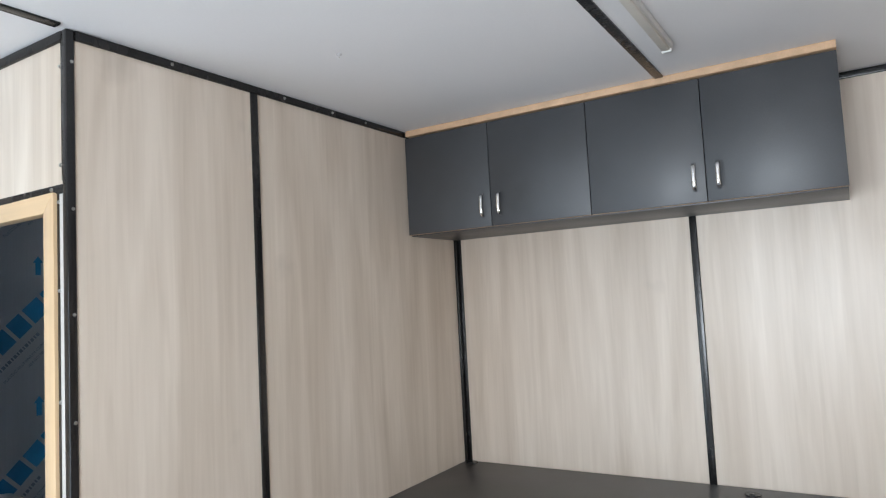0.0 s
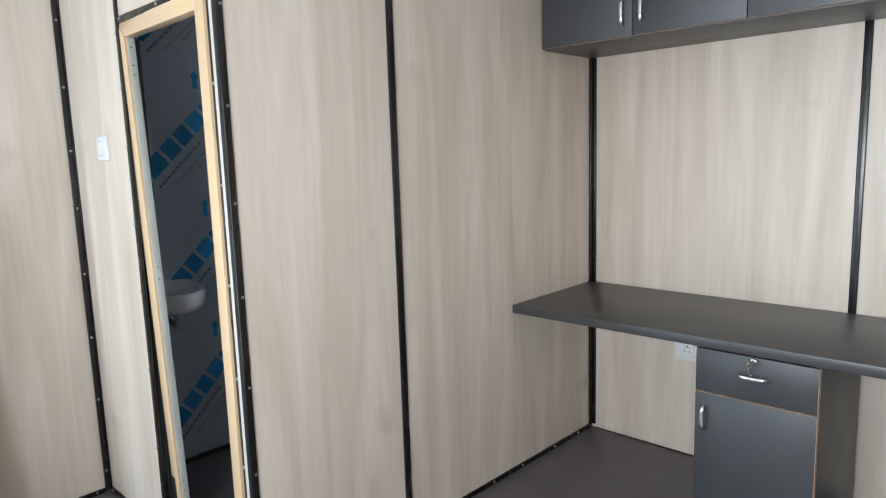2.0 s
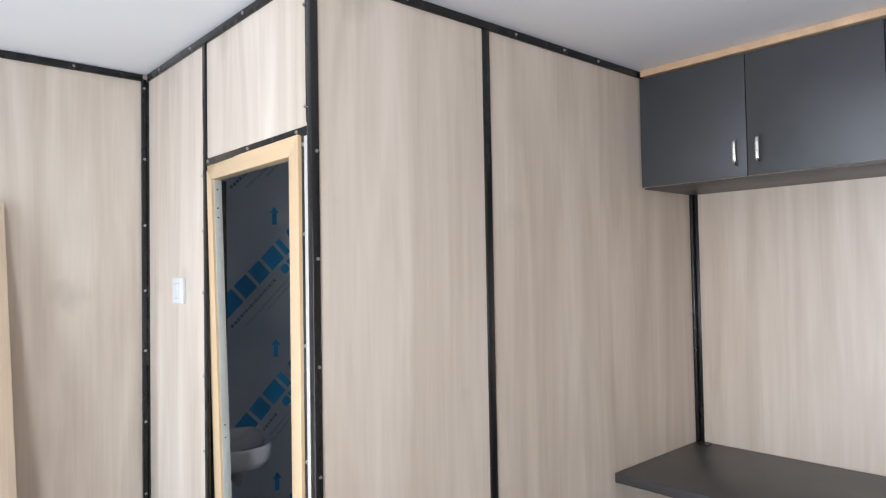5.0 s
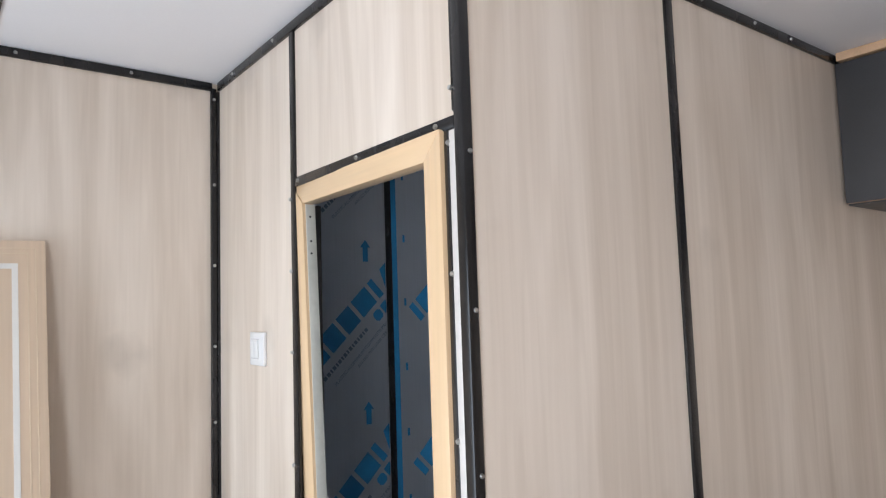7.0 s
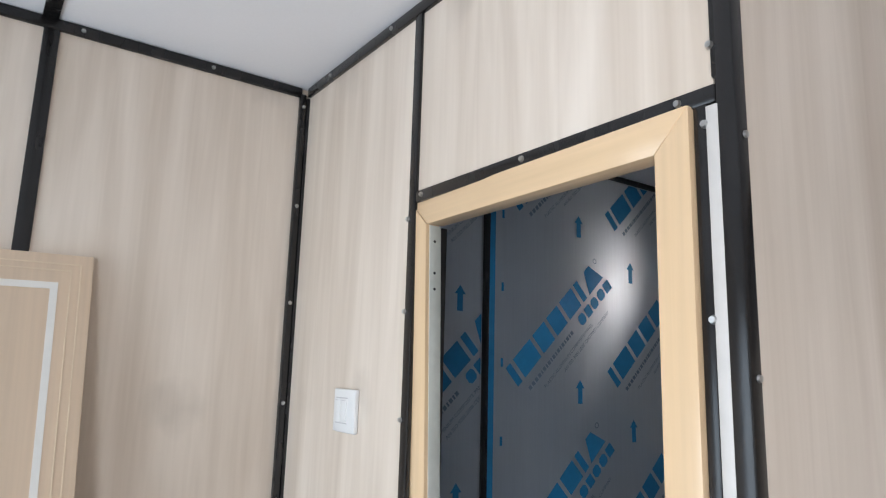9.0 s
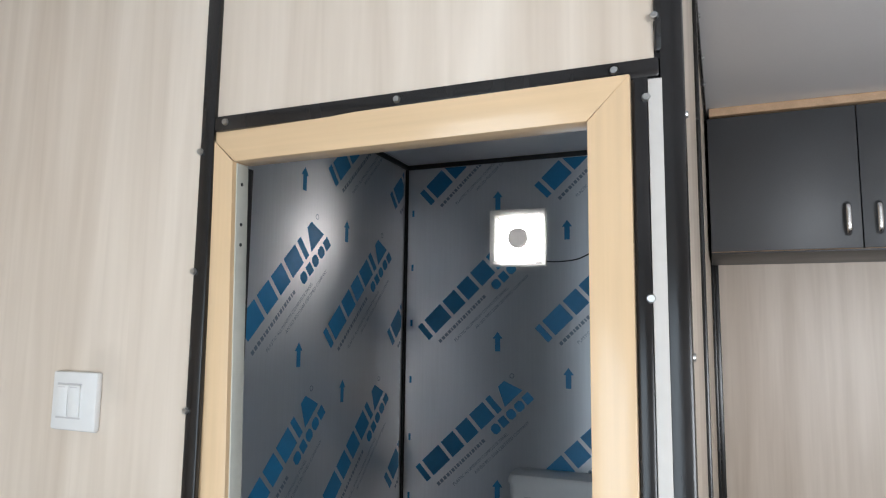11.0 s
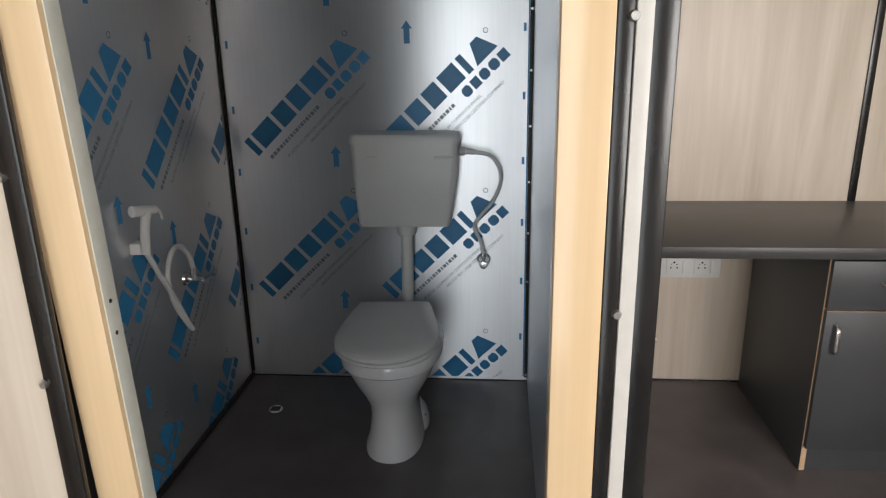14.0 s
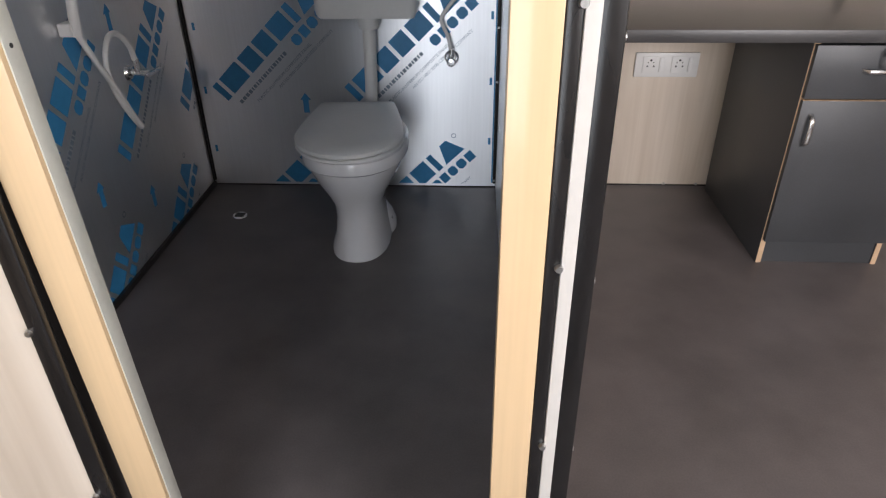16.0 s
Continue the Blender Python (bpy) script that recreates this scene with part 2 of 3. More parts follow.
strip(wall_n, 0.026, XE, YN - 0.007, YN + 0.002, ZC - 0.026, ZC - 0.001)
for x in (0.2, 0.33, 0.62, 0.75):
    screw(wall_n, SCREW_S, (x, YN - 0.008, 0.008))

# west wall
wall_w = solid("wall_west", box(XW - 0.06, XW - 0.006, YS - 0.06, YN + 0.005, 0, ZC), WALLCORE, "end wall of beige woodgrain panels with black joint strips", "wall", "structure")
ys = [YS, -0.61, 0.0]
for a, b in zip(ys, ys[1:]):
    panel(wall_w, XW - 0.005, XW, a + 0.001, b - 0.001, 0.02, ZC - 0.002)
strip(wall_w, XW - 0.002, XW + 0.008, -0.626, -0.594, 0.02, ZC - 0.02)
strip(wall_w, XW - 0.002, XW + 0.014, -0.026, -0.009, 0.02, ZC - 0.02)
strip(wall_w, XW - 0.002, XW + 0.007, YS, -0.026, 0, 0.02)
strip(wall_w, XW - 0.002, XW + 0.009, YS, -0.02, ZC - 0.028, ZC - 0.001)
for z in (0.1, 0.42, 0.69, 0.96, 1.23, 1.46, 1.71, 1.965, 2.24):
    screw(wall_w, SCREW_E, (XW + 0.015, -0.017, z))
for y in (-0.06, -0.35):
    screw(wall_w, SCREW_E, (XW + 0.008, y, 0.012))
    screw(wall_w, SCREW_E, (XW + 0.010, y - 0.2, ZC - 0.014))

# closing walls behind the walk, with an entrance and a window for the daylight
bm = box(XW - 0.06, DOOR_X0, YS - 0.06, YS, 0, ZC)
box(DOOR_X0, DOOR_X1, YS - 0.06, YS, DOOR_Z, ZC, bm=bm)
box(DOOR_X1, WIN_X0, YS - 0.06, YS, 0, ZC, bm=bm)
box(WIN_X0, WIN_X1, YS - 0.06, YS, 0, WIN_Z0, bm=bm)
box(WIN_X0, WIN_X1, YS - 0.06, YS, WIN_Z1, ZC, bm=bm)
box(WIN_X1, XE + 0.06, YS - 0.06, YS, 0, ZC, bm=bm)
solid("wall_south", bm, LAMINATE, "plain woodgrain wall with entrance and window openings", "wall", "structure")
solid("wall_east", box(XE, XE + 0.06, YS - 0.06, YN + 0.005, 0, ZC), LAMINATE, "plain woodgrain end wall", "wall", "structure")

# side partition of the toilet box, very slightly out of square
SKEW = -math.degrees(math.atan(0.03 / YN))
wall_p = thing("wall_partition_side", (-0.03, 0, 0), "toilet box side wall of beige woodgrain panels with black strips", "wall", "", "structure", SKEW)
ORIGIN[wall_p] = Vector((0, 0, 0))
part("core", box(-0.04, -0.005, 0.003, YN, 0, ZC), WALLCORE, wall_p)
panel(wall_p, -0.004, 0, 0.004, 0.613, 0.022, ZC - 0.002)
panel(wall_p, -0.004, 0, 0.615, YN - 0.002, 0.022, ZC - 0.002)
strip(wall_p, -0.002, 0.008, 0.6, 0.628, 0.022, ZC - 0.026)
strip(wall_p, -0.002, 0.007, 0.014, YN - 0.01, 0, 0.022)
strip(wall_p, -0.002, 0.009, 0.014, YN - 0.01, ZC - 0.028, ZC - 0.001)
strip(wall_p, -0.002, 0.012, YN - 0.028, YN - 0.012, 0.022, ZC - 0.028)
strip(wall_p, -0.02, 0.006, -0.008, 0.014, 0, ZC - 0.001)
for z in (0.06, 0.2, 0.475, 0.745, 1.015, 1.285, 1.554, 1.824, 2.21):
    screw(wall_p, SCREW_E, (0.0055, 0.006, z))
for y in (0.18, 0.5, 0.6, 0.83, 1.1, 1.3, 1.55, 1.75):
    screw(wall_p, SCREW_E, (0.008, y, 0.013))
for y in (0.3, 0.75, 1.0, 1.2):
    screw(wall_p, SCREW_E, (0.010, y, ZC - 0.014))

# front partition with the toilet doorway
FX0, FX1 = -0.7, -0.082      # door frame, outside
wall_f = thing("wall_partition_front", (XW, 0, 0), "toilet box front wall of pale woodgrain panels with black strips", "wall", "", "structure")
bm = box(XW, FX0 - 0.003, 0.006, 0.048, 0, ZC)
box(FX0 - 0.003, FX1 + 0.003, 0.006, 0.048, 1.878, ZC, bm=bm)
box(FX1 + 0.003, -0.052, 0.006, 0.048, 0, ZC, bm=bm)
part("core", bm, WALLCORE, wall_f)
part("steel_post", box(FX0 - 0.002, -0.65, 0.026, 0.048, 0, 1.82, 0.002), STEEL, wall_f)
panel(wall_f, XW + 0.001, -0.707, 0, 0.005, 0.022, ZC - 0.002)
panel(wall_f, -0.684, -0.056, 0, 0.005, 1.89, ZC - 0.002)
strip(wall_f, -0.708, -0.683, -0.007, 0.004, 0.022, ZC - 0.026)
strip(wall_f, -0.683, -0.05, -0.007, 0.004, 1.8685, 1.892)
strip(wall_f, XW + 0.016, -0.05, -0.009, 0.004, ZC - 0.028, ZC - 0.001)
strip(wall_f, XW + 0.016, -0.69, -0.007, 0.004, 0, 0.022)
strip(wall_f, XW + 0.001, XW + 0.016, -0.008, 0.004, 0.022, ZC - 0.028)
strip(wall_f, -0.0815, -0.063, -0.006, 0.005, 0, 1.872)
part("white_edge_strip", box(-0.063, -0.0475, -0.008, 0.004, 0.01, 1.866, 0.001), EDGEWHITE, wall_f, "narrow off-white strip of panel edge")
strip(wall_f, -0.055, -0.028, -0.0075, 0.004, 1.898, ZC - 0.028)
strip(wall_f, -0.0475, -0.028, -0.0075, 0.004, 0, 1.898)
for z in (1.845, 1.617, 1.336, 1.047, 0.767, 0.49, 0.22):
    screw(wall_f, SCREW_S, (-0.065, -0.008, z))
for x in (-0.662, -0.38, -0.1):
    screw(wall_f, SCREW_S, (x, -0.008, 1.881))
for z in (1.94, 2.2):
    screw(wall_f, SCREW_S, (-0.054, -0.0085, z))
for z in (0.36, 0.66, 0.95, 1.19, 1.46, 1.66, 1.84):
    screw(wall_f, SCREW_S, (-0.706, -0.008, z))
for x in (-1.22, -0.93, -0.75):
    screw(wall_f, SCREW_S, (x, -0.008, 0.013))
for x in (-1.1, -0.8, -0.4):
    screw(wall_f, SCREW_S, (x, -0.010, ZC - 0.014))

# wooden frame in the doorway; its hinge-side jamb leans in at the foot
frame_1 = thing("door_frame", (FX0, 0, 0), "varnished pale wooden door frame without its door", "door frame", "", "structure")


def leaning(x0, x1, y0, y1, z0, z1, foot, set_back=0.0, bevel=0.001):
    bm = box(x0, x1, y0, y1, z0, z1, bevel)
    for v in bm.verts:
        v.co.x += foot * (1 - (v.co.z - 0.03) / 1.842)
        v.co.y += set_back * (1 - (v.co.z - 0.03) / 1.842)
    return bm


FOOT, SET = 0.03, 0.034
JX = -0.703


def taper_head(bm):
    """Mitres the head rail's ends and lets it run back a little towards the hinge side."""
    for v in bm.verts:
        if v.co.z < 1.847:
            v.co.x += 0.0545 if v.co.x < -0.4 else -0.0485
        v.co.y += 0.012 * (-0.1312 - v.co.x) / 0.512
    return bm


def mitre(bm, middle, inner_above):
    for v in bm.verts:
        if v.co.z > 1.5 and (v.co.x > middle) == inner_above:
            v.co.z -= 0.0495
    return bm


part("jamb", mitre(leaning(JX, JX + 0.055, -0.004, 0.027, 0.03, 1.872, FOOT, SET), JX + 0.028, True), VARNISH, frame_1)
part("rebate", leaning(JX + 0.0545, JX + 0.0565, 0.003, 0.0285, 0.03, 1.8205, FOOT, SET, 0.0005), REBATE, frame_1, "pale grey inner face of the jamb")
part("jamb", mitre(box(-0.131, FX1, -0.014, 0.022, 0.03, 1.872, 0.001), -0.106, False), VARNISH, frame_1)
part("head", taper_head(box(JX + 0.0006, FX1 - 0.0006, -0.0142, 0.022, 1.822, 1.872, 0.001)), VARNISH_HEAD, frame_1)
for z in (0.2, 0.24, 1.0, 1.04, 1.7, 1.73, 1.79):
    k = 1 - (z - 0.03) / 1.842
    x = JX + 0.0565 + FOOT * k
    part("hinge_hole", cylinder((x - 0.001, 0.014 + SET * k, z), (x + 0.0006, 0.014 + SET * k, z), 0.0028, seg=8), DARK, frame_1)
threshold = thing("threshold", (-0.39, 0.02, 0), "black metal threshold with two ribs and screws", "threshold", "", "structure")
bm = box(-0.69, -0.082, -0.01, 0.05, 0, 0.012, 0.002)
box(-0.69, -0.082, -0.008, 0.004, 0.012, 0.026, 0.002, bm)
box(-0.69, -0.082, 0.038, 0.05, 0.012, 0.028, 0.002, bm)
part("sill", bm, STEEL, threshold)
part("metal_lip", box(-0.69, -0.082, -0.0035, -0.0005, 0.0262, 0.0285), CHROME, threshold, "thin bright metal lip")
for x in (-0.64, -0.5, -0.36, -0.22):
    screw(threshold, SCREW_S, (x, -0.012, 0.014))

# ---- toilet lining: film-covered sheets with printed marks ----
WX0, WX1, WY1 = -1.245, -0.072, 1.845
lining = thing("wall_lining", (-0.65, WY1, 0), "silver toilet wall sheets under film printed in blue", "wall", "", "structure")
part("back_sheet", holed(WX0, WX1, 0.004, ZC - 0.001, FAN[0] + 0.006, FAN[1] - 0.006, FAN[2] + 0.006, FAN[3] - 0.006, WY1, WY1 + 0.004), FILM, lining)
part("side_sheet", box(WX0 - 0.004, WX0, 0.055, WY1 + 0.004, 0.004, ZC - 0.001), FILM, lining)
part("side_sheet", box(WX1, WX1 + 0.004, 0.055, WY1 - 0.001, 0.004, ZC - 0.001), FILM, lining)
bm = box(WX0, FX0 - 0.004, 0.05, 0.054, 0.004, ZC - 0.001)
box(FX0 - 0.004, WX1, 0.05, 0.054, 1.88, ZC - 0.001, bm=bm)
part("front_sheet", bm, FILM, lining)
part("corner_trim", box(WX0, WX0 + 0.011, WY1 - 0.006, WY1 - 0.0005, 0.02, ZC - 0.02, 0.002), STEEL, lining)
part("corner_trim", box(WX0 + 0.0005, WX0 + 0.006, WY1 - 0.017, WY1 - 0.006, 0.02, ZC - 0.02, 0.002), STEEL, lining)
part("corner_trim", box(WX1 - 0.012, WX1 - 0.0005, WY1 - 0.012, WY1 - 0.0005, 0.02, ZC - 0.02, 0.002), STEEL, lining)
part("top_trim", box(WX0, WX1, WY1 - 0.014, WY1 - 0.0005, ZC - 0.02, ZC - 0.001, 0.002), STEEL, lining)
part("top_trim", box(WX0 + 0.0005, WX0 + 0.014, 0.06, WY1 - 0.014, ZC - 0.02, ZC - 0.001, 0.002), STEEL, lining)
part("floor_trim", box(WX0 + 0.0005, WX0 + 0.012, 0.06, WY1 - 0.012, 0.0, 0.02, 0.002), STEEL, lining)
part("floor_trim", box(WX0 + 0.01, WX1, WY1 - 0.004, WY1 - 0.0005, 0.0, 0.004, 0.0005), STEEL, lining)
part("blue_edge", box(WX1 - 0.018, WX1 - 0.0125, WY1 - 0.0012, WY1 - 0.0002, 0.02, ZC - 0.02), PRINT, lining, "blue edge line of the film")
for z in (0.014, 0.42, 0.62, 0.82, 1.03, 1.23, 1.44, 1.65, 1.86):
    screw(lining, SCREW_S, (WX1 - 0.006, WY1 - 0.013, z + 0.02))

ANG = radians(43.8)


def rects(quads):
    bm = bmesh.new()
    for q in quads:
        bm.faces.new([bm.verts.new((p[0], p[1], 0)) for p in q])
    return bm


def rect(x0, x1, y0, y1):
    return ((x0, y0), (x1, y0), (x1, y1), (x0, y1))


SHAPES = {
    "bar": ((0, 0), (1, 0), (1, 1), (0, 1)),
    "tapered": ((0, 0), (1, 0), (0.68, 1), (0.34, 1)),
    "lozenge": ((0.22, 0), (0.78, 0), (1, 0.25), (1, 0.75), (0.78, 1), (0.22, 1), (0, 0.75), (0, 0.25)),
}


def mark(row, h, gap):
    """A row of plain solid shapes in place of the maker's mark."""
    out, x = [], 0.0
    for kind, w in row:
        out.append([(x + w * u, h * v) for u, v in SHAPES[kind]])
        x += w + gap
    return rects(out)


H1, H2 = 0.078, 0.039
BIG = mark([("bar", 0.026), ("bar", 0.1), ("bar", 0.072), ("bar", 0.069), ("bar", 0.08), ("bar", 0.026), ("tapered", 0.102)], H1, 0.0157)
SMALL = mark([("lozenge", 0.038), ("bar", 0.034), ("lozenge", 0.038), ("lozenge", 0.04), ("bar", 0.037)], H2, 0.0085)
bmesh.ops.translate(SMALL, verts=SMALL.verts, vec=(0.36, -0.0565, 0))
me = bpy.data.meshes.new("tmp")
SMALL.to_mesh(me)
BIG.from_mesh(me)
SMALL.free()
MARK_MESH = mesh_of("printed_mark", BIG, PRINT)
ADDRESS = mark([("bar", 0.014)] * 4 + [("bar", 0.007), ("bar", 0.013)] * 7, 0.014, 0.005)
ADDRESS_MESH = mesh_of("printed_address", ADDRESS, FAINT)
ARROW_MESH = mesh_of("printed_arrow", rects([rect(-0.011, 0.011, -0.04, 0.012), ((-0.021, 0.012), (0.021, 0.012), (0, 0.04))]), PRINT)
DASH_MESH = mesh_of("printed_dash", rects([rect(-0.005, 0.005, -0.014, 0.014)]), PRINT)
RING = []
for i in range(14):
    a, b = 2 * math.pi * i / 14, 2 * math.pi * (i + 1) / 14
    RING.append([(0.010 * math.cos(a), 0.010 * math.sin(a)), (0.010 * math.cos(b), 0.010 * math.sin(b)), (0.007 * math.cos(b), 0.007 * math.sin(b)), (0.007 * math.cos(a), 0.007 * math.sin(a))])
RING_MESH = mesh_of("printed_ring", rects(RING), FAINT)


def words(text, size):
    c = bpy.data.curves.new("words", "FONT")
    c.body, c.size, c.resolution_u = text, size, 2
    o = bpy.data.objects.new("words", c)
    me = bpy.data.meshes.new_from_object(o)
    me.name = "printed_words"
    bpy.data.objects.remove(o)
    me.materials.clear()
    me.materials.append(FAINT)
    return me


LINE_1 = words("PLASTIC ALUMINIUM COMPOSITE PANEL", 0.0175)
LINE_2 = words("AN ISO 9001:2008 CERTIFIED COMPANY", 0.0175)


def printed(name, me, face, u, z, turn):
    """Lays flat print on the back or the west toilet wall, at u along it."""
    ob = new(name, me)
    ob.parent = lining
    if face == "back":
        m = Matrix.Translation((u, WY1 - 0.0008, z)) @ Euler((math.pi / 2, 0, 0)).to_matrix().to_4x4()
    elif face == "west":
        m = Matrix.Translation((WX0 + 0.0008, u, z)) @ Matrix(((0, 0, 1, 0), (1, 0, 0, 0), (0, 1, 0, 0), (0, 0, 0, 1)))
    else:
        m = Matrix.Translation((WX1 - 0.0008, u, z)) @ Matrix(((0, 0, -1, 0), (-1, 0, 0, 0), (0, 1, 0, 0), (0, 0, 0, 1)))
    ob.matrix_basis = Matrix.Translation(-ORIGIN[lining]) @ m @ Matrix.Rotation(turn, 4, "Z")


def along(u, z, a, p, flip=1):
    return u + flip * (a * math.cos(ANG) - p * math.sin(ANG)), z + a * math.sin(ANG) + p * math.cos(ANG)


def sheet_print(face, cols, rows, lo, hi):
    for u in cols:
        for z in rows:
            for name, me, a, p, length in (("printed_mark", MARK_MESH, 0, 0, 0.59), ("printed_address", ADDRESS_MESH, 0.03, -0.045, 0.3), ("printed_words", LINE_1, 0.085, -0.088, 0.4), ("printed_words", LINE_2, 0.19, -0.112, 0.4), ("printed_ring", RING_MESH, 0.575, 0.07, 0.02)):
                q, w = along(u, z, a, p)
                q2, w2 = along(u, z, a + length, p)
                if q2 < lo or q > hi - 0.02 or w2 < 0.02 or w > ZC - 0.03:
                    continue
                over_fan = face == "back" and q2 > FAN[0] - 0.05 and q < FAN[1] + 0.05 and w2 > FAN[2] - 0.1 and w < FAN[3] + 0.05
                if over_fan or q < lo + 0.06 or q2 > hi - 0.02 or w < 0.02 or w2 > ZC - 0.08:
                    bm = bmesh.new()
                    bm.from_mesh(me)
                    turn = Matrix.Rotation(-ANG, 3, "Z")
                    for edge, way in ((Vector((lo + 0.002 - q, 0, 0)), (-1, 0, 0)), (Vector((hi - 0.002 - q, 0, 0)), (1, 0, 0)), (Vector((0, 0.014 - w, 0)), (0, -1, 0)), (Vector((0, ZC - 0.022 - w, 0)), (0, 1, 0))):
                        bmesh.ops.bisect_plane(bm, geom=bm.verts[:] + bm.edges[:] + bm.faces[:], plane_co=turn @ edge, plane_no=turn @ Vector(way), clear_outer=True)
                    if over_fan:
                        hole = (FAN[0] + 0.01, FAN[1] - 0.01, FAN[2] + 0.01, FAN[3] - 0.01)
                        for edge, way in ((Vector((hole[0] - q, 0, 0)), (1, 0, 0)), (Vector((hole[1] - q, 0, 0)), (1, 0, 0)), (Vector((0, hole[2] - w, 0)), (0, 1, 0)), (Vector((0, hole[3] - w, 0)), (0, 1, 0))):
                            bmesh.ops.bisect_plane(bm, geom=bm.verts[:] + bm.edges[:] + bm.faces[:], plane_co=turn @ edge, plane_no=turn @ Vector(way))
                        back = Matrix.Rotation(ANG, 3, "Z")
                        inside = []
                        for f in bm.faces:
                            c = back @ f.calc_center_median()
                            if hole[0] < q + c.x < hole[1] and hole[2] < w + c.y < hole[3]:
                                inside.append(f)
                        bmesh.ops.delete(bm, geom=inside, context="FACES")
                    if not bm.faces:
                        bm.free()
                        continue
                    cut = bpy.data.meshes.new(name)
                    bm.to_mesh(cut)
                    bm.free()
                    cut.materials.append(me.materials[0])
                    me = cut
                printed(name, me, face, q, w, ANG)


sheet_print("back", (-1.126, -0.61, -0.094), [0.943 + 0.585 * i for i in (-2, -1, 0, 1, 2)], WX0 + 0.022, WX1 - 0.02)
for u, z0 in ((-0.82, 0.94), (-0.53, 0.803)):
    for i in range(-1, 3):
        if z0 + 0.588 * i > 0.1:
            printed("printed_arrow", ARROW_MESH, "back", u, z0 + 0.588 * i, 0)
for i in range(9):
    printed("printed_dash", DASH_MESH, "back", WX1 - 0.03, 0.2 + 0.24 * i, 0)
    printed("printed_dash", DASH_MESH, "back", WX0 + 0.035, 0.16 + 0.24 * i, 0)
    printed("printed_dash", DASH_MESH, "west", 0.7, 0.14 + 0.24 * i, 0)
sheet_print("west", (0.77, 1.25, 1.735), [0.351 + 0.577 * i for i in (-1, 0, 1, 2, 3)], 0.69, WY1 - 0.03)
sheet_print("west", (-0.235, 0.28), [0.13 + 0.585 * i for i in (0, 1, 2, 3)], 0.06, 0.616)
for u, z0 in ((0.53, 0.61), (1.055, 0.91), (1.335, 0.772)):
    for i in range(-1, 3):
        if z0 + 0.58 * i > 0.1:
            printed("printed_arrow", ARROW_MESH, "west", u, z0 + 0.58 * i, 0)
part("joint_strip", box(WX0 + 0.0005, WX0 + 0.007, 0.617, 0.642, 0.02, ZC - 0.02, 0.002), BLACK, lining)
part("blue_edge", box(WX0 + 0.0002, WX0 + 0.0012, 0.6425, 0.668, 0.02, ZC - 0.02), PRINT, lining, "blue edge line of the film")

# ---- desk and cabinets ----
desk = thing("desk_top", (0.95, 1.56, 0.7225), "long dark laminate desk top fixed along the wall", "desk")
part("board", box(-0.004, 1.93, 1.243, YN - 0.009, 0.7225, 0.7585, 0.003), DESKTOP, desk)
for x, y in ((0.045, 1.842), (1.272, 1.79)):
    g = part("cable_grommet", cylinder((x, y, 0.759), (x, y, 0.762), 0.03, 0.028, 24), BLACK, desk, "round black cable grommet")
    part("grommet_slot", box(x - 0.009, x + 0.009, y - 0.026, y - 0.008, 0.7621, 0.7635), DARK, g)


def handle(parent, p, axis, length):
    """A flat chrome bar handle on two posts, on a face that looks south."""
    x, y, z = p
    d = Vector((0, 0, 1)) if axis == "z" else Vector((1, 0, 0))
    c = Vector(p)
    half = d * length / 2
    w = Vector((1, 0, 0)) if axis == "z" else Vector((0, 0, 1))
    line = [c - half, c - half + Vector((0, -0.012, 0)) + d * 0.006, c - half + Vector((0, -0.021, 0)) + d * 0.016, c + Vector((0, -0.023, 0)), c + half + Vector((0, -0.021, 0)) - d * 0.016, c + half + Vector((0, -0.012, 0)) - d * 0.006, c + half]
    pts = spline(line, 5)
    rings = []
    for i, q in enumerate(pts):
        t = (pts[min(i + 1, len(pts) - 1)] - pts[max(i - 1, 0)]).normalized()
        u = t.cross(w).normalized()
        rings.append([q + 0.007 * math.cos(a) * w + 0.0035 * math.sin(a) * u for a in (2 * math.pi * j / 10 for j in range(10))])
    return part("handle", loft(rings), CHROME, parent, "chrome bar handle")


CB, CT, CF = 1.824, 2.266, 1.49
cab = thing("wall_cabinet", (0.83, CF, CB), "graphite laminate overhead cabinet with four doors and chrome handles", "cabinet")
bm = box(0.003, 1.665, CF, YN - 0.01, CB, CB + 0.018, 0.001)
box(0.003, 0.03, CF, YN - 0.01, CB + 0.018, CT, 0.001, bm)
box(1.647, 1.665, CF, YN - 0.01, CB + 0.018, CT, 0.001, bm)
box(0.03, 1.647, CF, YN - 0.01, CT - 0.018, CT, 0.001, bm)
box(0.03, 1.647, YN - 0.022, YN - 0.0105, CB + 0.018, CT - 0.018, 0, bm)
box(0.83, 0.848, CF + 0.001, YN - 0.022, CB + 0.018, CT - 0.018, 0, bm)
part("body", bm, GRAPHITE, cab)
part("top_batten", box(0.01, 1.667, CF - 0.022, CF + 0.02, CT + 0.004, ZC - 0.0015, 0.001), RAWWOOD, cab, "raw pale wood batten under the ceiling")
edges = (0.002, 0.417, 0.839, 1.252, 1.668)
for i in range(4):
    a, b = edges[i] + 0.0015, edges[i + 1] - 0.0015
    door = part("door", box(a, b, CF - 0.019, CF - 0.001, CB + 0.006, CT - 0.004, 0.0012), GRAPHITE, cab)
    x = b - 0.036 if i % 2 == 0 else a + 0.04
    part("edge_band", box(a, b, CF - 0.0185, CF - 0.0015, CB + 0.0048, CB + 0.0056), BAND, door)
    handle(door, (x, CF - 0.019, 1.918), "z", 0.096)

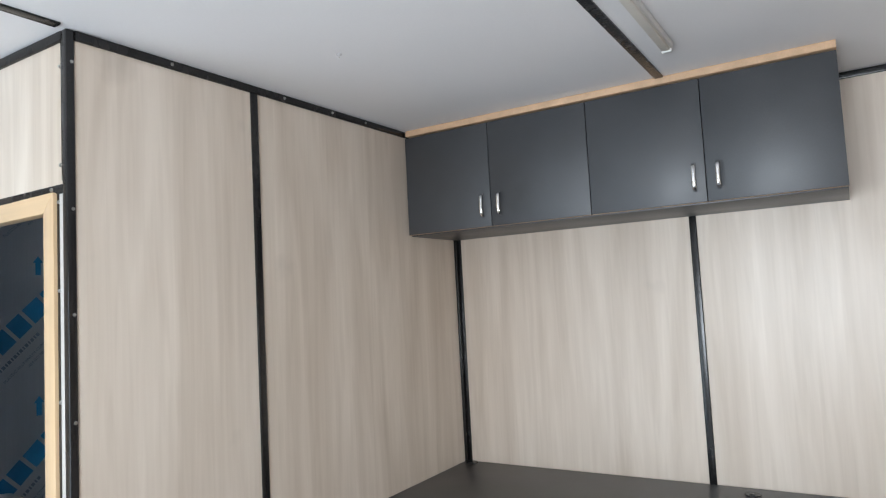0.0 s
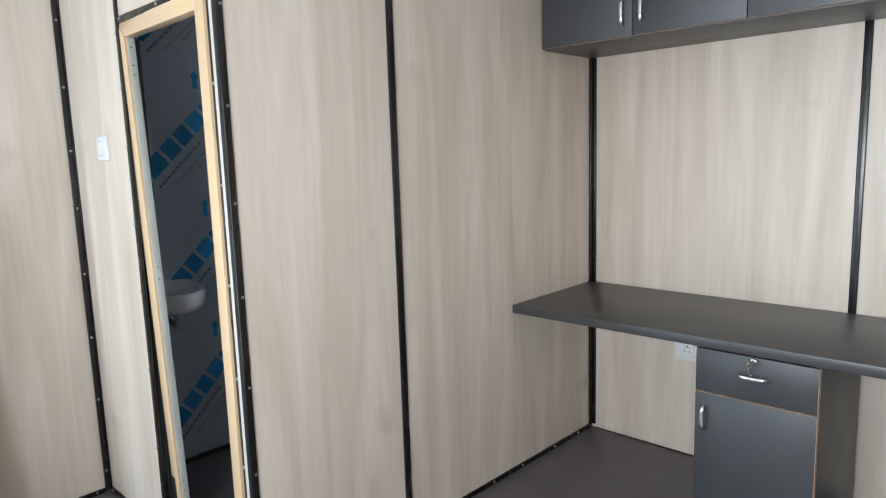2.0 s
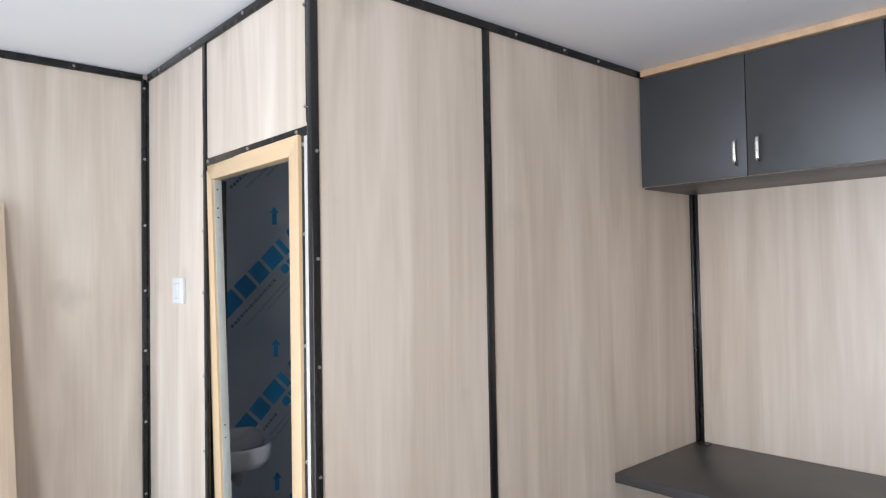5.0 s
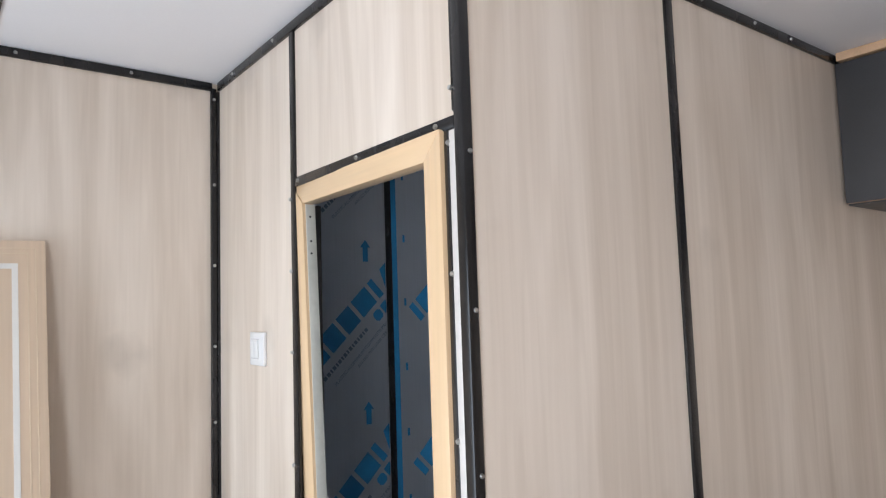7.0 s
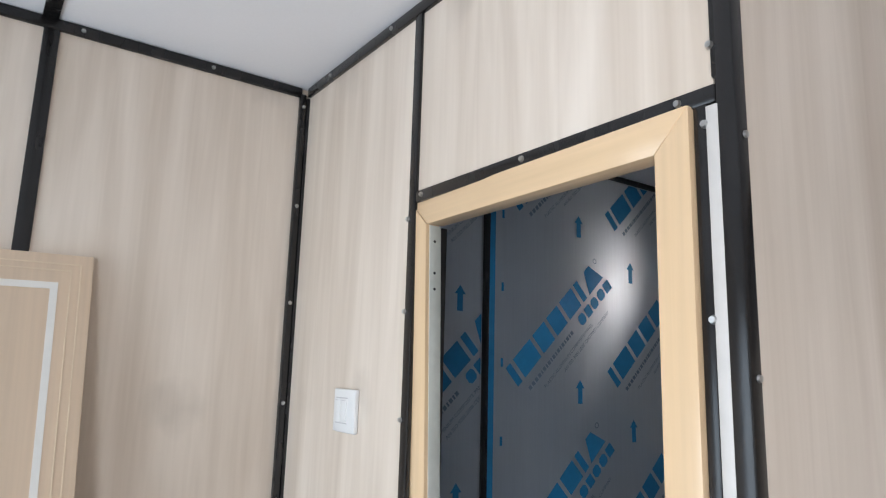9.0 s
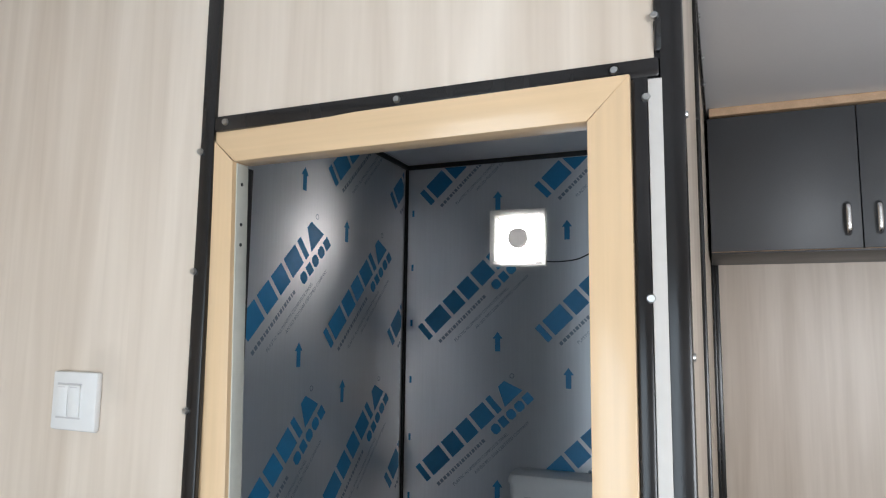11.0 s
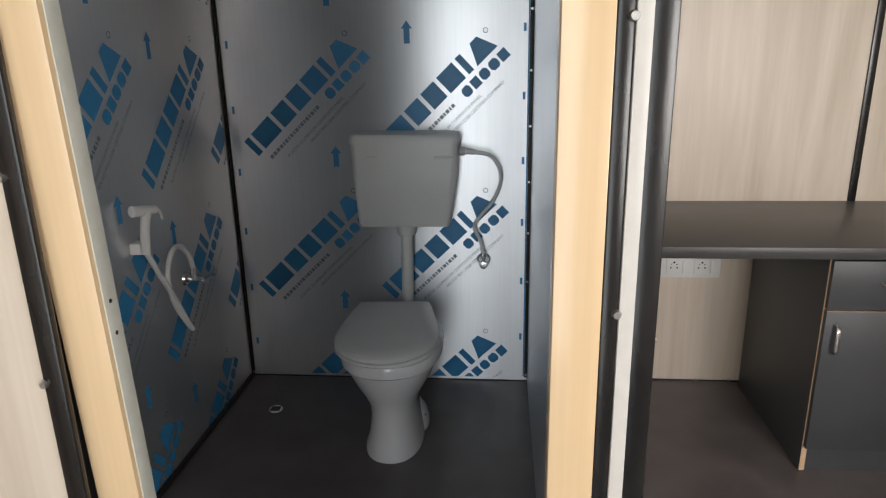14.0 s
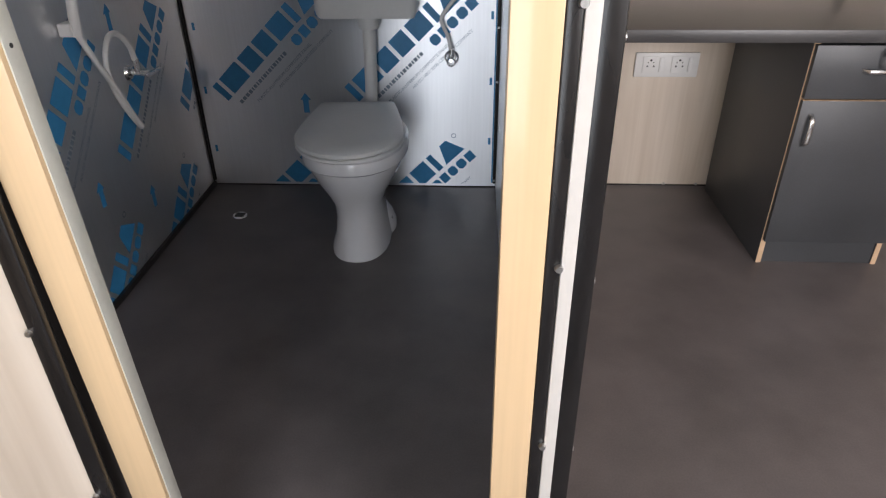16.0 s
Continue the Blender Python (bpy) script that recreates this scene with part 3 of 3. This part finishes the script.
PX0, PX1, PF, PB = 0.778, 1.166, 1.28, 1.845
ped = thing("pedestal_cabinet", (0.97, 1.55, 0), "graphite under-desk pedestal with locked drawer and a door", "cabinet")
for x0, x1 in ((PX0, PX0 + 0.018), (PX1 - 0.018, PX1)):
    side = part("side_panel", box(x0, x1, PF + 0.0015, PB, 0.0, 0.722, 0.001), GRAPHITE, ped)
    part("raw_edge", box(x0 + 0.001, x1 - 0.001, PF - 0.001, PF + 0.0012, 0.001, 0.721), RAWWOOD, side, "raw pale wood front edge")
bm = box(PX0 + 0.018, PX1 - 0.018, PB - 0.012, PB - 0.001, 0.09, 0.722)
box(PX0 + 0.018, PX1 - 0.018, PF + 0.004, PB - 0.012, 0.09, 0.106, 0, bm)
box(PX0 + 0.018, PX1 - 0.018, PF + 0.004, PB - 0.012, 0.552, 0.568, 0, bm)
part("body", bm, GRAPHITE, ped)
part("plinth", box(PX0 + 0.0185, PX1 - 0.0185, PF + 0.006, PF + 0.022, 0.001, 0.089), GRAPHITE, ped)
door = part("door", box(PX0 + 0.003, PX1 - 0.003, PF - 0.02, PF - 0.002, 0.09, 0.556, 0.0012), GRAPHITE, ped)
part("edge_band", box(PX0 + 0.003, PX1 - 0.003, PF - 0.0195, PF - 0.0025, 0.5562, 0.5582), BAND, door)
part("edge_band", box(PX1 - 0.0028, PX1 - 0.0008, PF - 0.0195, PF - 0.0025, 0.09, 0.5562), BAND, door)
handle(door, (PX0 + 0.035, PF - 0.02, 0.468), "z", 0.096)
drawer = part("drawer", box(PX0 + 0.003, PX1 - 0.003, PF - 0.02, PF - 0.002, 0.562, 0.713, 0.0012), GRAPHITE, ped)
part("edge_band", box(PX1 - 0.0028, PX1 - 0.0008, PF - 0.0195, PF - 0.0025, 0.562, 0.713), BAND, drawer)
handle(drawer, (0.972, PF - 0.02, 0.645), "x", 0.1)
lock = part("lock", cylinder((0.972, PF - 0.02, 0.7), (0.972, PF - 0.03, 0.7), 0.011, 0.01, 20, 0.001), CHROME, drawer, "chrome cam lock")
bm = box(0.970, 0.974, PF - 0.05, PF - 0.03, 0.692, 0.708, 0.0008)
me = bpy.data.meshes.new("tmp")
b2 = cylinder((0.9685, PF - 0.052, 0.7), (0.9755, PF - 0.056, 0.7), 0.011, 0.011, 16)
b2.to_mesh(me)
bm.from_mesh(me)
part("key", bm, CHROME, drawer, "small key in the lock")
part("spare_key", hose([(0.972, PF - 0.05, 0.694), (0.966, PF - 0.051, 0.678), (0.968, PF - 0.047, 0.662), (0.974, PF - 0.045, 0.658)], 0.003, 4, 8), CHROME, drawer, "spare key hanging from a ring")


# ---- electrical plates ----
def plate(name, label, x0, x1, z0, z1, y):
    t = thing(name, ((x0 + x1) / 2, y, z0), label, "switch" if "switch" in name else "socket")
    part("plate", box(x0, x1, y - 0.011, y, z0, z1, 0.003), PLASTIC, t)
    return t


sw = plate("light_switch", "white double light switch plate on woodgrain wall", -0.974, -0.879, 1.418, 1.507, 0)
for a, b in ((-0.961, -0.9365), (-0.9355, -0.911)):
    rocker = part("rocker", box(a, b, -0.0145, -0.0105, 1.439, 1.487, 0.001), PLASTIC, sw)
    part("rocker_mark", box(a + 0.004, b - 0.005, -0.0149, -0.0144, 1.483, 1.4842), GREYPLASTIC, rocker)
for z in (1.4365, 1.4885):
    part("module_gap", box(-0.962, -0.91, -0.0116, -0.0109, z - 0.0011, z + 0.0011), GREYPLASTIC, sw, "thin grey gap round the rockers")
part("rim", box(-0.972, -0.881, -0.0055, -0.0035, 1.4165, 1.4175), GREYPLASTIC, sw)
so = plate("power_socket", "white double power socket plate below the desk", 0.436, 0.671, 0.45, 0.541, YN)
for c in (0.498, 0.604):
    face = part("socket_face", box(c - 0.034, c + 0.024, YN - 0.0145, YN - 0.0105, 0.466, 0.527, 0.001), PLASTIC, so)
    for dx, dz, r in ((-0.005, 0.016, 0.0042), (-0.017, -0.006, 0.0034), (0.007, -0.006, 0.0034), (-0.015, 0.008, 0.0025), (0.005, 0.008, 0.0025)):
        part("pin_hole", cylinder((c + dx, YN - 0.0148, 0.498 + dz), (c + dx, YN - 0.0144, 0.498 + dz), r, seg=10), DARK, face)
    part("rocker", box(c + 0.027, c + 0.045, YN - 0.0155, YN - 0.0105, 0.47, 0.523, 0.0015), PLASTIC, so)

# ---- tube light ----
tube = thing("tube_light", (1.224, 0.55, ZC), "white slim tube light batten, switched off, on ceiling", "lamp")
part("batten", box(1.206, 1.242, -0.05, 1.147, ZC - 0.022, ZC - 0.001, 0.004), PLASTIC, tube)
part("diffuser", box(1.211, 1.237, -0.03, 1.127, ZC - 0.034, ZC - 0.0225, 0.005), GROOVE, tube)
for y in (-0.05, 1.128):
    part("end_cap", box(1.209, 1.239, y, y + 0.019, ZC - 0.036, ZC - 0.0222, 0.003), PLASTIC, tube)

hook = thing("ceiling_hook", (0.392, 0.58, ZC), "tiny grey screw head in the white ceiling", "hook")
part("plate", cylinder((0.392, 0.58, ZC - 0.0005), (0.392, 0.58, ZC - 0.004), 0.009, 0.007, 14), GREYPLASTIC, hook)
part("pin", cylinder((0.392, 0.58, ZC - 0.004), (0.392, 0.58, ZC - 0.011), 0.003, 0.002, 10), CHROME, hook)

# ---- loose door leaning on the west wall ----
leaf = thing("door_leaf", (-0.965, -0.445, 0.0), "unhung pale wooden door with white panel grooves, leaning on wall", "door")
LEAN = math.atan2(0.262, 1.77)
leaf.matrix_basis = Matrix.Translation((-0.965, -0.445, 0.001)) @ Matrix.Rotation(-LEAN, 4, "Y") @ Matrix.Rotation(radians(0.95), 4, "X")
ORIGIN[leaf] = Vector((0, 0, 0))
LW, LH = 0.62, 1.79
part("slab", box(-0.032, 0, -LW, 0, 0, LH, 0.0025), LEAFWOOD, leaf)


def border(parent, inset_y, inset_z0, inset_z1, w, mat, label):
    y0, y1, z0, z1 = -LW + inset_y, -inset_y, inset_z0, LH - inset_z1
    bm = box(-0.001, 0.0012, y0, y1, z1 - w, z1)
    box(-0.001, 0.0012, y0, y1, z0, z0 + w, bm=bm)
    box(-0.001, 0.0012, y0, y0 + w, z0 + w, z1 - w, bm=bm)
    box(-0.001, 0.0012, y1 - w, y1, z0 + w, z1 - w, bm=bm)
    return part("groove", bm, mat, parent, label)


border(leaf, 0.063, 0.09, 0.062, 0.014, GROOVE, "white routed groove")
PALE = material("pale_line", (0.7, 0.56, 0.4), 0.4, vary=0.03)
border(leaf, 0.022, 0.03, 0.02, 0.0022, PALE, "thin pale scored line")
border(leaf, 0.04, 0.05, 0.034, 0.0022, PALE, "thin pale scored line")


# ---- toilet ----
def oval(cx, cy, a, front, back, z, n=40, sq=2.3):
    """A ring that is round in front (south) and squarer at the back."""
    out = []
    for i in range(n):
        t = 2 * math.pi * i / n
        c, s = math.cos(t), math.sin(t)
        ex = 2 / sq
        x = a * math.copysign(abs(c) ** ex, c)
        y = (back if s > 0 else front) * math.copysign(abs(s) ** ex, s)
        out.append((cx + x, cy + y, z))
    return out


TX = -0.55
toilet = thing("toilet", (TX, 1.45, 0), "white ceramic toilet bowl with closed plastic lid", "toilet")
rings = [oval(TX - 0.003, 1.40, 0.1, 0.167, 0.2, 0.001), oval(TX - 0.003, 1.40, 0.098, 0.164, 0.2, 0.02), oval(TX, 1.40, 0.085, 0.148, 0.195, 0.07), oval(TX, 1.40, 0.08, 0.138, 0.19, 0.13),
         oval(TX, 1.40, 0.084, 0.142, 0.185, 0.18), oval(TX, 1.40, 0.104, 0.168, 0.185, 0.225), oval(TX, 1.41, 0.134, 0.205, 0.2, 0.275), oval(TX, 1.41, 0.156, 0.226, 0.22, 0.325),
         oval(TX, 1.41, 0.166, 0.234, 0.23, 0.36), oval(TX, 1.41, 0.168, 0.236, 0.232, 0.378), oval(TX, 1.41, 0.162, 0.23, 0.226, 0.384)]
part("bowl", loft(rings), CERAMIC, toilet)
part("outlet", hose([(TX, 1.55, 0.2), (TX, 1.66, 0.17), (TX, 1.74, 0.15), (TX, 1.844, 0.14)], 0.05, 6, 16), CERAMIC, toilet)
for side in (-1, 1):
    lug = part("foot_lug", loft([oval(TX + side * 0.064, 1.5, 0.043, 0.075, 0.085, 0.001, 24), oval(TX + side * 0.063, 1.5, 0.043, 0.073, 0.083, 0.025, 24), oval(TX + side * 0.057, 1.5, 0.036, 0.06, 0.07, 0.06, 24), oval(TX + side * 0.046, 1.5, 0.026, 0.04, 0.05, 0.095, 24)]), CERAMIC, toilet)
    for y in (1.475, 1.52):
        part("bolt_cap", cylinder((TX + side * 0.088, y, 0.045), (TX + side * 0.098, y, 0.05), 0.006, 0.005, 10), CHROME, lug)
part("rim_band", loft([oval(TX, 1.41, 0.16, 0.229, 0.225, 0.335), oval(TX, 1.41, 0.171, 0.239, 0.235, 0.343), oval(TX, 1.41, 0.173, 0.241, 0.237, 0.37), oval(TX, 1.41, 0.169, 0.237, 0.233, 0.38)]), CERAMIC, toilet)


def lid_ring(grow, z):
    out = [(TX + (0.174 + grow) * math.cos(a), 1.365 + (0.195 + grow) * math.sin(a), z) for a in (math.pi + math.pi * i / 30 for i in range(31))]
    for i in range(1, 9):
        k = i / 8
        out.append((TX + 0.174 + grow - (0.174 - 0.132) * k ** 1.5, 1.365 + (0.305 + grow) * k, z))
    for i in range(1, 6):
        out.append((TX + (0.132 + grow) * (1 - 2 * i / 6), 1.67 + grow, z))
    for i in range(8):
        k = 1 - i / 8
        out.append((TX - 0.174 - grow + (0.174 - 0.132) * k ** 1.5, 1.365 + (0.305 + grow) * k, z))
    return out


def turned(bm):
    """Seat and lid sit slightly askew on the bowl and a little low."""
    bmesh.ops.rotate(bm, verts=bm.verts, cent=(TX, 1.36, 0.4), matrix=Matrix.Rotation(radians(4), 3, "Z"))
    bmesh.ops.translate(bm, verts=bm.verts, vec=(-0.011, -0.008, -0.006))
    return bm


seat = part("seat", turned(loft([lid_ring(-0.012, 0.3905), lid_ring(0, 0.394), lid_ring(0, 0.402), lid_ring(-0.008, 0.405)])), PLASTIC, toilet, "white plastic seat ring")
part("lid", turned(loft([lid_ring(-0.006, 0.4055), lid_ring(-0.001, 0.409), lid_ring(-0.001, 0.419), lid_ring(-0.012, 0.426), lid_ring(-0.06, 0.428)])), PLASTIC, toilet, "closed white plastic lid")
for x in (TX - 0.075, TX + 0.075):
    part("hinge", turned(cylinder((x - 0.02, 1.672, 0.41), (x + 0.02, 1.672, 0.41), 0.011, seg=12)), PLASTIC, toilet)


def rounded(x0, x1, y0, y1, z, r, n=5):
    out = []
    for cx, cy, a0 in ((x1 - r, y1 - r, 0), (x0 + r, y1 - r, 90), (x0 + r, y0 + r, 180), (x1 - r, y0 + r, 270)):
        for i in range(n + 1):
            a = radians(a0 + 90 * i / n)
            out.append((cx + r * math.cos(a), cy + r * math.sin(a), z))
    return out


tank = thing("cistern", (-0.54, 1.84, 0.69), "white plastic low-level flush cistern on toilet wall", "cistern")
CY0, CY1 = 1.715, 1.844
part("tank", loft([rounded(-0.715, -0.378, CY0 + 0.016, CY1, 0.69, 0.02), rounded(-0.722, -0.37, CY0 + 0.008, CY1, 0.705, 0.025), rounded(-0.732, -0.345, CY0 + 0.002, CY1, 0.88, 0.025), rounded(-0.735, -0.34, CY0, CY1, 1.002, 0.025)]), PLASTIC, tank)
part("lid", loft([rounded(-0.741, -0.334, CY0 - 0.006, CY1, 1.0025, 0.028), rounded(-0.741, -0.334, CY0 - 0.006, CY1, 1.022, 0.028), rounded(-0.735, -0.34, CY0, CY1, 1.035, 0.03), rounded(-0.71, -0.365, CY0 + 0.025, CY1, 1.038, 0.03)]), PLASTIC, tank)
part("mark_bar", box(-0.675, -0.635, CY0 - 0.0005, CY0 + 0.0035, 0.955, 0.958), GREYPLASTIC, tank)
part("flush_plate", loft([rounded(-0.43, -0.35, CY0 - 0.004, CY0 + 0.01, 0.948, 0.006), rounded(-0.43, -0.35, CY0 - 0.006, CY0 + 0.01, 0.958, 0.006)]), PLASTIC, tank)
part("collar", cylinder((-0.545, 1.785, 0.648), (-0.545, 1.785, 0.6895), 0.036, 0.044, 24, 0.003), PLASTIC, tank)
part("flush_pipe", hose([(-0.545, 1.785, 0.65), (-0.547, 1.785, 0.52), (-0.55, 1.782, 0.4), (-0.55, 1.73, 0.33), (-0.55, 1.64, 0.31)], 0.0235, 8, 18), PLASTIC, tank, "white flush pipe")
part("inlet_nut", cylinder((-0.343, 1.79, 0.965), (-0.318, 1.79, 0.965), 0.016, seg=12), GREYPLASTIC, tank)
part("inlet_tail", cylinder((-0.318, 1.79, 0.965), (-0.285, 1.79, 0.962), 0.011, seg=12), PLASTIC, tank)
part("supply_hose", hose([(-0.29, 1.79, 0.962), (-0.22, 1.79, 0.945), (-0.185, 1.795, 0.875), (-0.205, 1.80, 0.79), (-0.265, 1.805, 0.71), (-0.285, 1.805, 0.67), (-0.26, 1.80, 0.61), (-0.25, 1.79, 0.555)], 0.007), PLASTIC, tank, "white plastic supply hose")

valve = thing("angle_valve", (-0.25, WY1, 0.535), "chrome angle valve on toilet wall", "tap")
part("flange", cylinder((-0.25, WY1 - 0.001, 0.53), (-0.25, WY1 - 0.009, 0.53), 0.027, 0.02, 20), CHROME, valve)
part("body", cylinder((-0.25, WY1 - 0.009, 0.53), (-0.25, WY1 - 0.062, 0.53), 0.012, 0.012, 16, 0.002), CHROME, valve)
part("outlet", cylinder((-0.25, WY1 - 0.05, 0.53), (-0.25, WY1 - 0.052, 0.572), 0.01, 0.01, 14), CHROME, valve)
part("knob", cylinder((-0.25, WY1 - 0.063, 0.53), (-0.25, WY1 - 0.085, 0.53), 0.018, 0.015, 10, 0.002), CHROME, valve)

spray = thing("health_faucet", (-1.235, 1.2, 0.85), "white hand spray on wall hook with looping hose", "tap")
part("hook", box(WX0 + 0.001, WX0 + 0.035, 1.075, 1.118, 0.772, 0.806, 0.004), PLASTIC, spray)
part("handle", hose([(-1.208, 1.098, 0.77), (-1.205, 1.1, 0.82), (-1.2, 1.106, 0.87), (-1.192, 1.11, 0.895)], 0.014, 5, 12), PLASTIC, spray)
part("spray_head", cylinder((-1.215, 1.065, 0.902), (-1.185, 1.14, 0.893), 0.017, 0.013, 16, 0.003), PLASTIC, spray)
part("trigger", hose([(-1.185, 1.135, 0.9), (-1.178, 1.15, 0.885), (-1.176, 1.155, 0.86)], 0.004, 4, 8), PLASTIC, spray)
part("hose", hose([(-1.208, 1.098, 0.775), (-1.2, 1.14, 0.69), (-1.2, 1.2, 0.6), (-1.198, 1.25, 0.51), (-1.196, 1.285, 0.455), (-1.2, 1.25, 0.5), (-1.205, 1.205, 0.585), (-1.21, 1.2, 0.67), (-1.21, 1.24, 0.73), (-1.21, 1.295, 0.735), (-1.208, 1.345, 0.69), (-1.208, 1.362, 0.64)], 0.0085), PLASTIC, spray, "white plastic hose hanging in a loop")
bib = thing("wall_tap", (-1.235, 1.37, 0.6), "small chrome stop tap on toilet side wall", "tap")
part("flange", cylinder((WX0 + 0.001, 1.37, 0.6), (WX0 + 0.009, 1.37, 0.6), 0.025, 0.02, 20), CHROME, bib)
part("body", cylinder((WX0 + 0.009, 1.37, 0.6), (WX0 + 0.07, 1.37, 0.6), 0.011, 0.011, 14, 0.002), CHROME, bib)
part("outlet", cylinder((-1.208, 1.365, 0.6), (-1.208, 1.363, 0.645), 0.01, 0.01, 12), CHROME, bib)
part("lever", box(WX0 + 0.07, WX0 + 0.08, 1.34, 1.43, 0.592, 0.604, 0.003), CHROME, bib)

basin = thing("wash_basin", (-1.1, 0.27, 0.72), "small white ceramic wall basin", "basin")


def basin_ring(k, z, dx=0.0):
    out = []
    n = 36
    for i in range(n):
        t = 2 * math.pi * i / n
        c, s = math.cos(t), math.sin(t)
        x = c * 0.33 * k if c > 0 else c * 0.05 * k
        out.append((-1.19 + dx + x, 0.235 + 0.165 * k * math.copysign(abs(s) ** 0.85, s), z + 0.06))
    return out


part("bowl", loft([basin_ring(0.3, 0.705), basin_ring(0.7, 0.715), basin_ring(0.93, 0.74), basin_ring(0.985, 0.765), basin_ring(1, 0.81), basin_ring(0.98, 0.818), basin_ring(0.88, 0.815), basin_ring(0.78, 0.785), basin_ring(0.5, 0.765), basin_ring(0.15, 0.76)]), CERAMIC, basin)
part("trap", hose([(-1.08, 0.28, 0.775), (-1.08, 0.282, 0.72), (-1.09, 0.286, 0.695), (-1.13, 0.295, 0.69), (-1.243, 0.31, 0.7)], 0.014, 6, 14), GREYPLASTIC, basin, "grey plastic waste trap below the basin")

drain = thing("floor_drain", (-1.05, 1.56, 0), "small round metal floor drain", "drain")
part("rim", cylinder((-1.05, 1.56, 0.0005), (-1.05, 1.56, 0.004), 0.028, 0.026, 24), CHROME, drain)
for i in range(5):
    part("slot", box(-1.068, -1.032, 1.545 + 0.007 * i, 1.549 + 0.007 * i, 0.0042, 0.005), DARK, drain)

# ---- exhaust fan in the toilet's outer wall ----
fan = thing("exhaust_fan", (-0.737, WY1, 1.836), "square white exhaust fan with daylight shining through", "fan")
FC = ((FAN[0] + FAN[1]) / 2, (FAN[2] + FAN[3]) / 2)
bm = holed(FAN[0], FAN[1], FAN[2], FAN[3], FAN[0] + 0.022, FAN[1] - 0.022, FAN[2] + 0.022, FAN[3] - 0.022, WY1 - 0.03, WY1 - 0.001)
bmesh.ops.remove_doubles(bm, verts=bm.verts, dist=0.0001)
LIT = material("translucent_white_plastic", (0.85, 0.84, 0.82), 0.4, vary=0.01, transmission=0.6)
# hub is pale and lets backlight through to imitate the opening's bloom over it
HUB = material("hub_paled_for_bloom", (0.7, 0.68, 0.67), 0.5, vary=0.01, transmission=0.22)
part("housing", bm, LIT, fan)
part("duct", holed(FAN[0] + 0.006, FAN[1] - 0.006, FAN[2] + 0.006, FAN[3] - 0.006, FAN[0] + 0.009, FAN[1] - 0.009, FAN[2] + 0.009, FAN[3] - 0.009, WY1 + 0.005, YN + 0.07), PLASTIC, fan)
part("hub", cylinder((FC[0], WY1 - 0.01, FC[1]), (FC[0], WY1 - 0.034, FC[1]), 0.042, 0.039, 28, 0.003), HUB, fan, "grey round motor hub")
for i in range(4):
    a = math.pi / 4 + i * math.pi / 2
    d = Vector((math.cos(a), 0, math.sin(a)))
    w = Vector((-math.sin(a), 0, math.cos(a))) * 0.0035
    c = Vector((FC[0], WY1 - 0.012, FC[1]))
    y = Vector((0, 0.003, 0))
    part("strut", loft([[c + d * 0.036 + w + y, c + d * 0.036 - w + y, c + d * 0.036 - w - y, c + d * 0.036 + w - y], [c + d * 0.13 + w + y, c + d * 0.13 - w + y, c + d * 0.13 - w - y, c + d * 0.13 + w - y]]), LIT, fan)
part("cable", hose([(FAN[1] - 0.01, WY1 - 0.006, 1.853), (-0.57, WY1 - 0.006, 1.85), (-0.49, WY1 - 0.006, 1.858), (-0.42, WY1 - 0.006, 1.89), (-0.36, WY1 - 0.006, 1.925)], 0.0025, 6, 8), DARK, fan, "thin dark cable")
part("label_bar", box(FAN[1] - 0.04, FAN[1] - 0.01, WY1 - 0.0308, WY1 - 0.0298, FAN[2] + 0.008, FAN[2] + 0.014), GREYPLASTIC, fan)
box_1 = thing("junction_box", (-0.35, WY1, 1.9), "small pale plastic connection box on toilet wall", "box")
part("case", box(-0.375, -0.338, WY1 - 0.014, WY1 - 0.001, 1.9, 1.955, 0.003), PLASTIC, box_1)
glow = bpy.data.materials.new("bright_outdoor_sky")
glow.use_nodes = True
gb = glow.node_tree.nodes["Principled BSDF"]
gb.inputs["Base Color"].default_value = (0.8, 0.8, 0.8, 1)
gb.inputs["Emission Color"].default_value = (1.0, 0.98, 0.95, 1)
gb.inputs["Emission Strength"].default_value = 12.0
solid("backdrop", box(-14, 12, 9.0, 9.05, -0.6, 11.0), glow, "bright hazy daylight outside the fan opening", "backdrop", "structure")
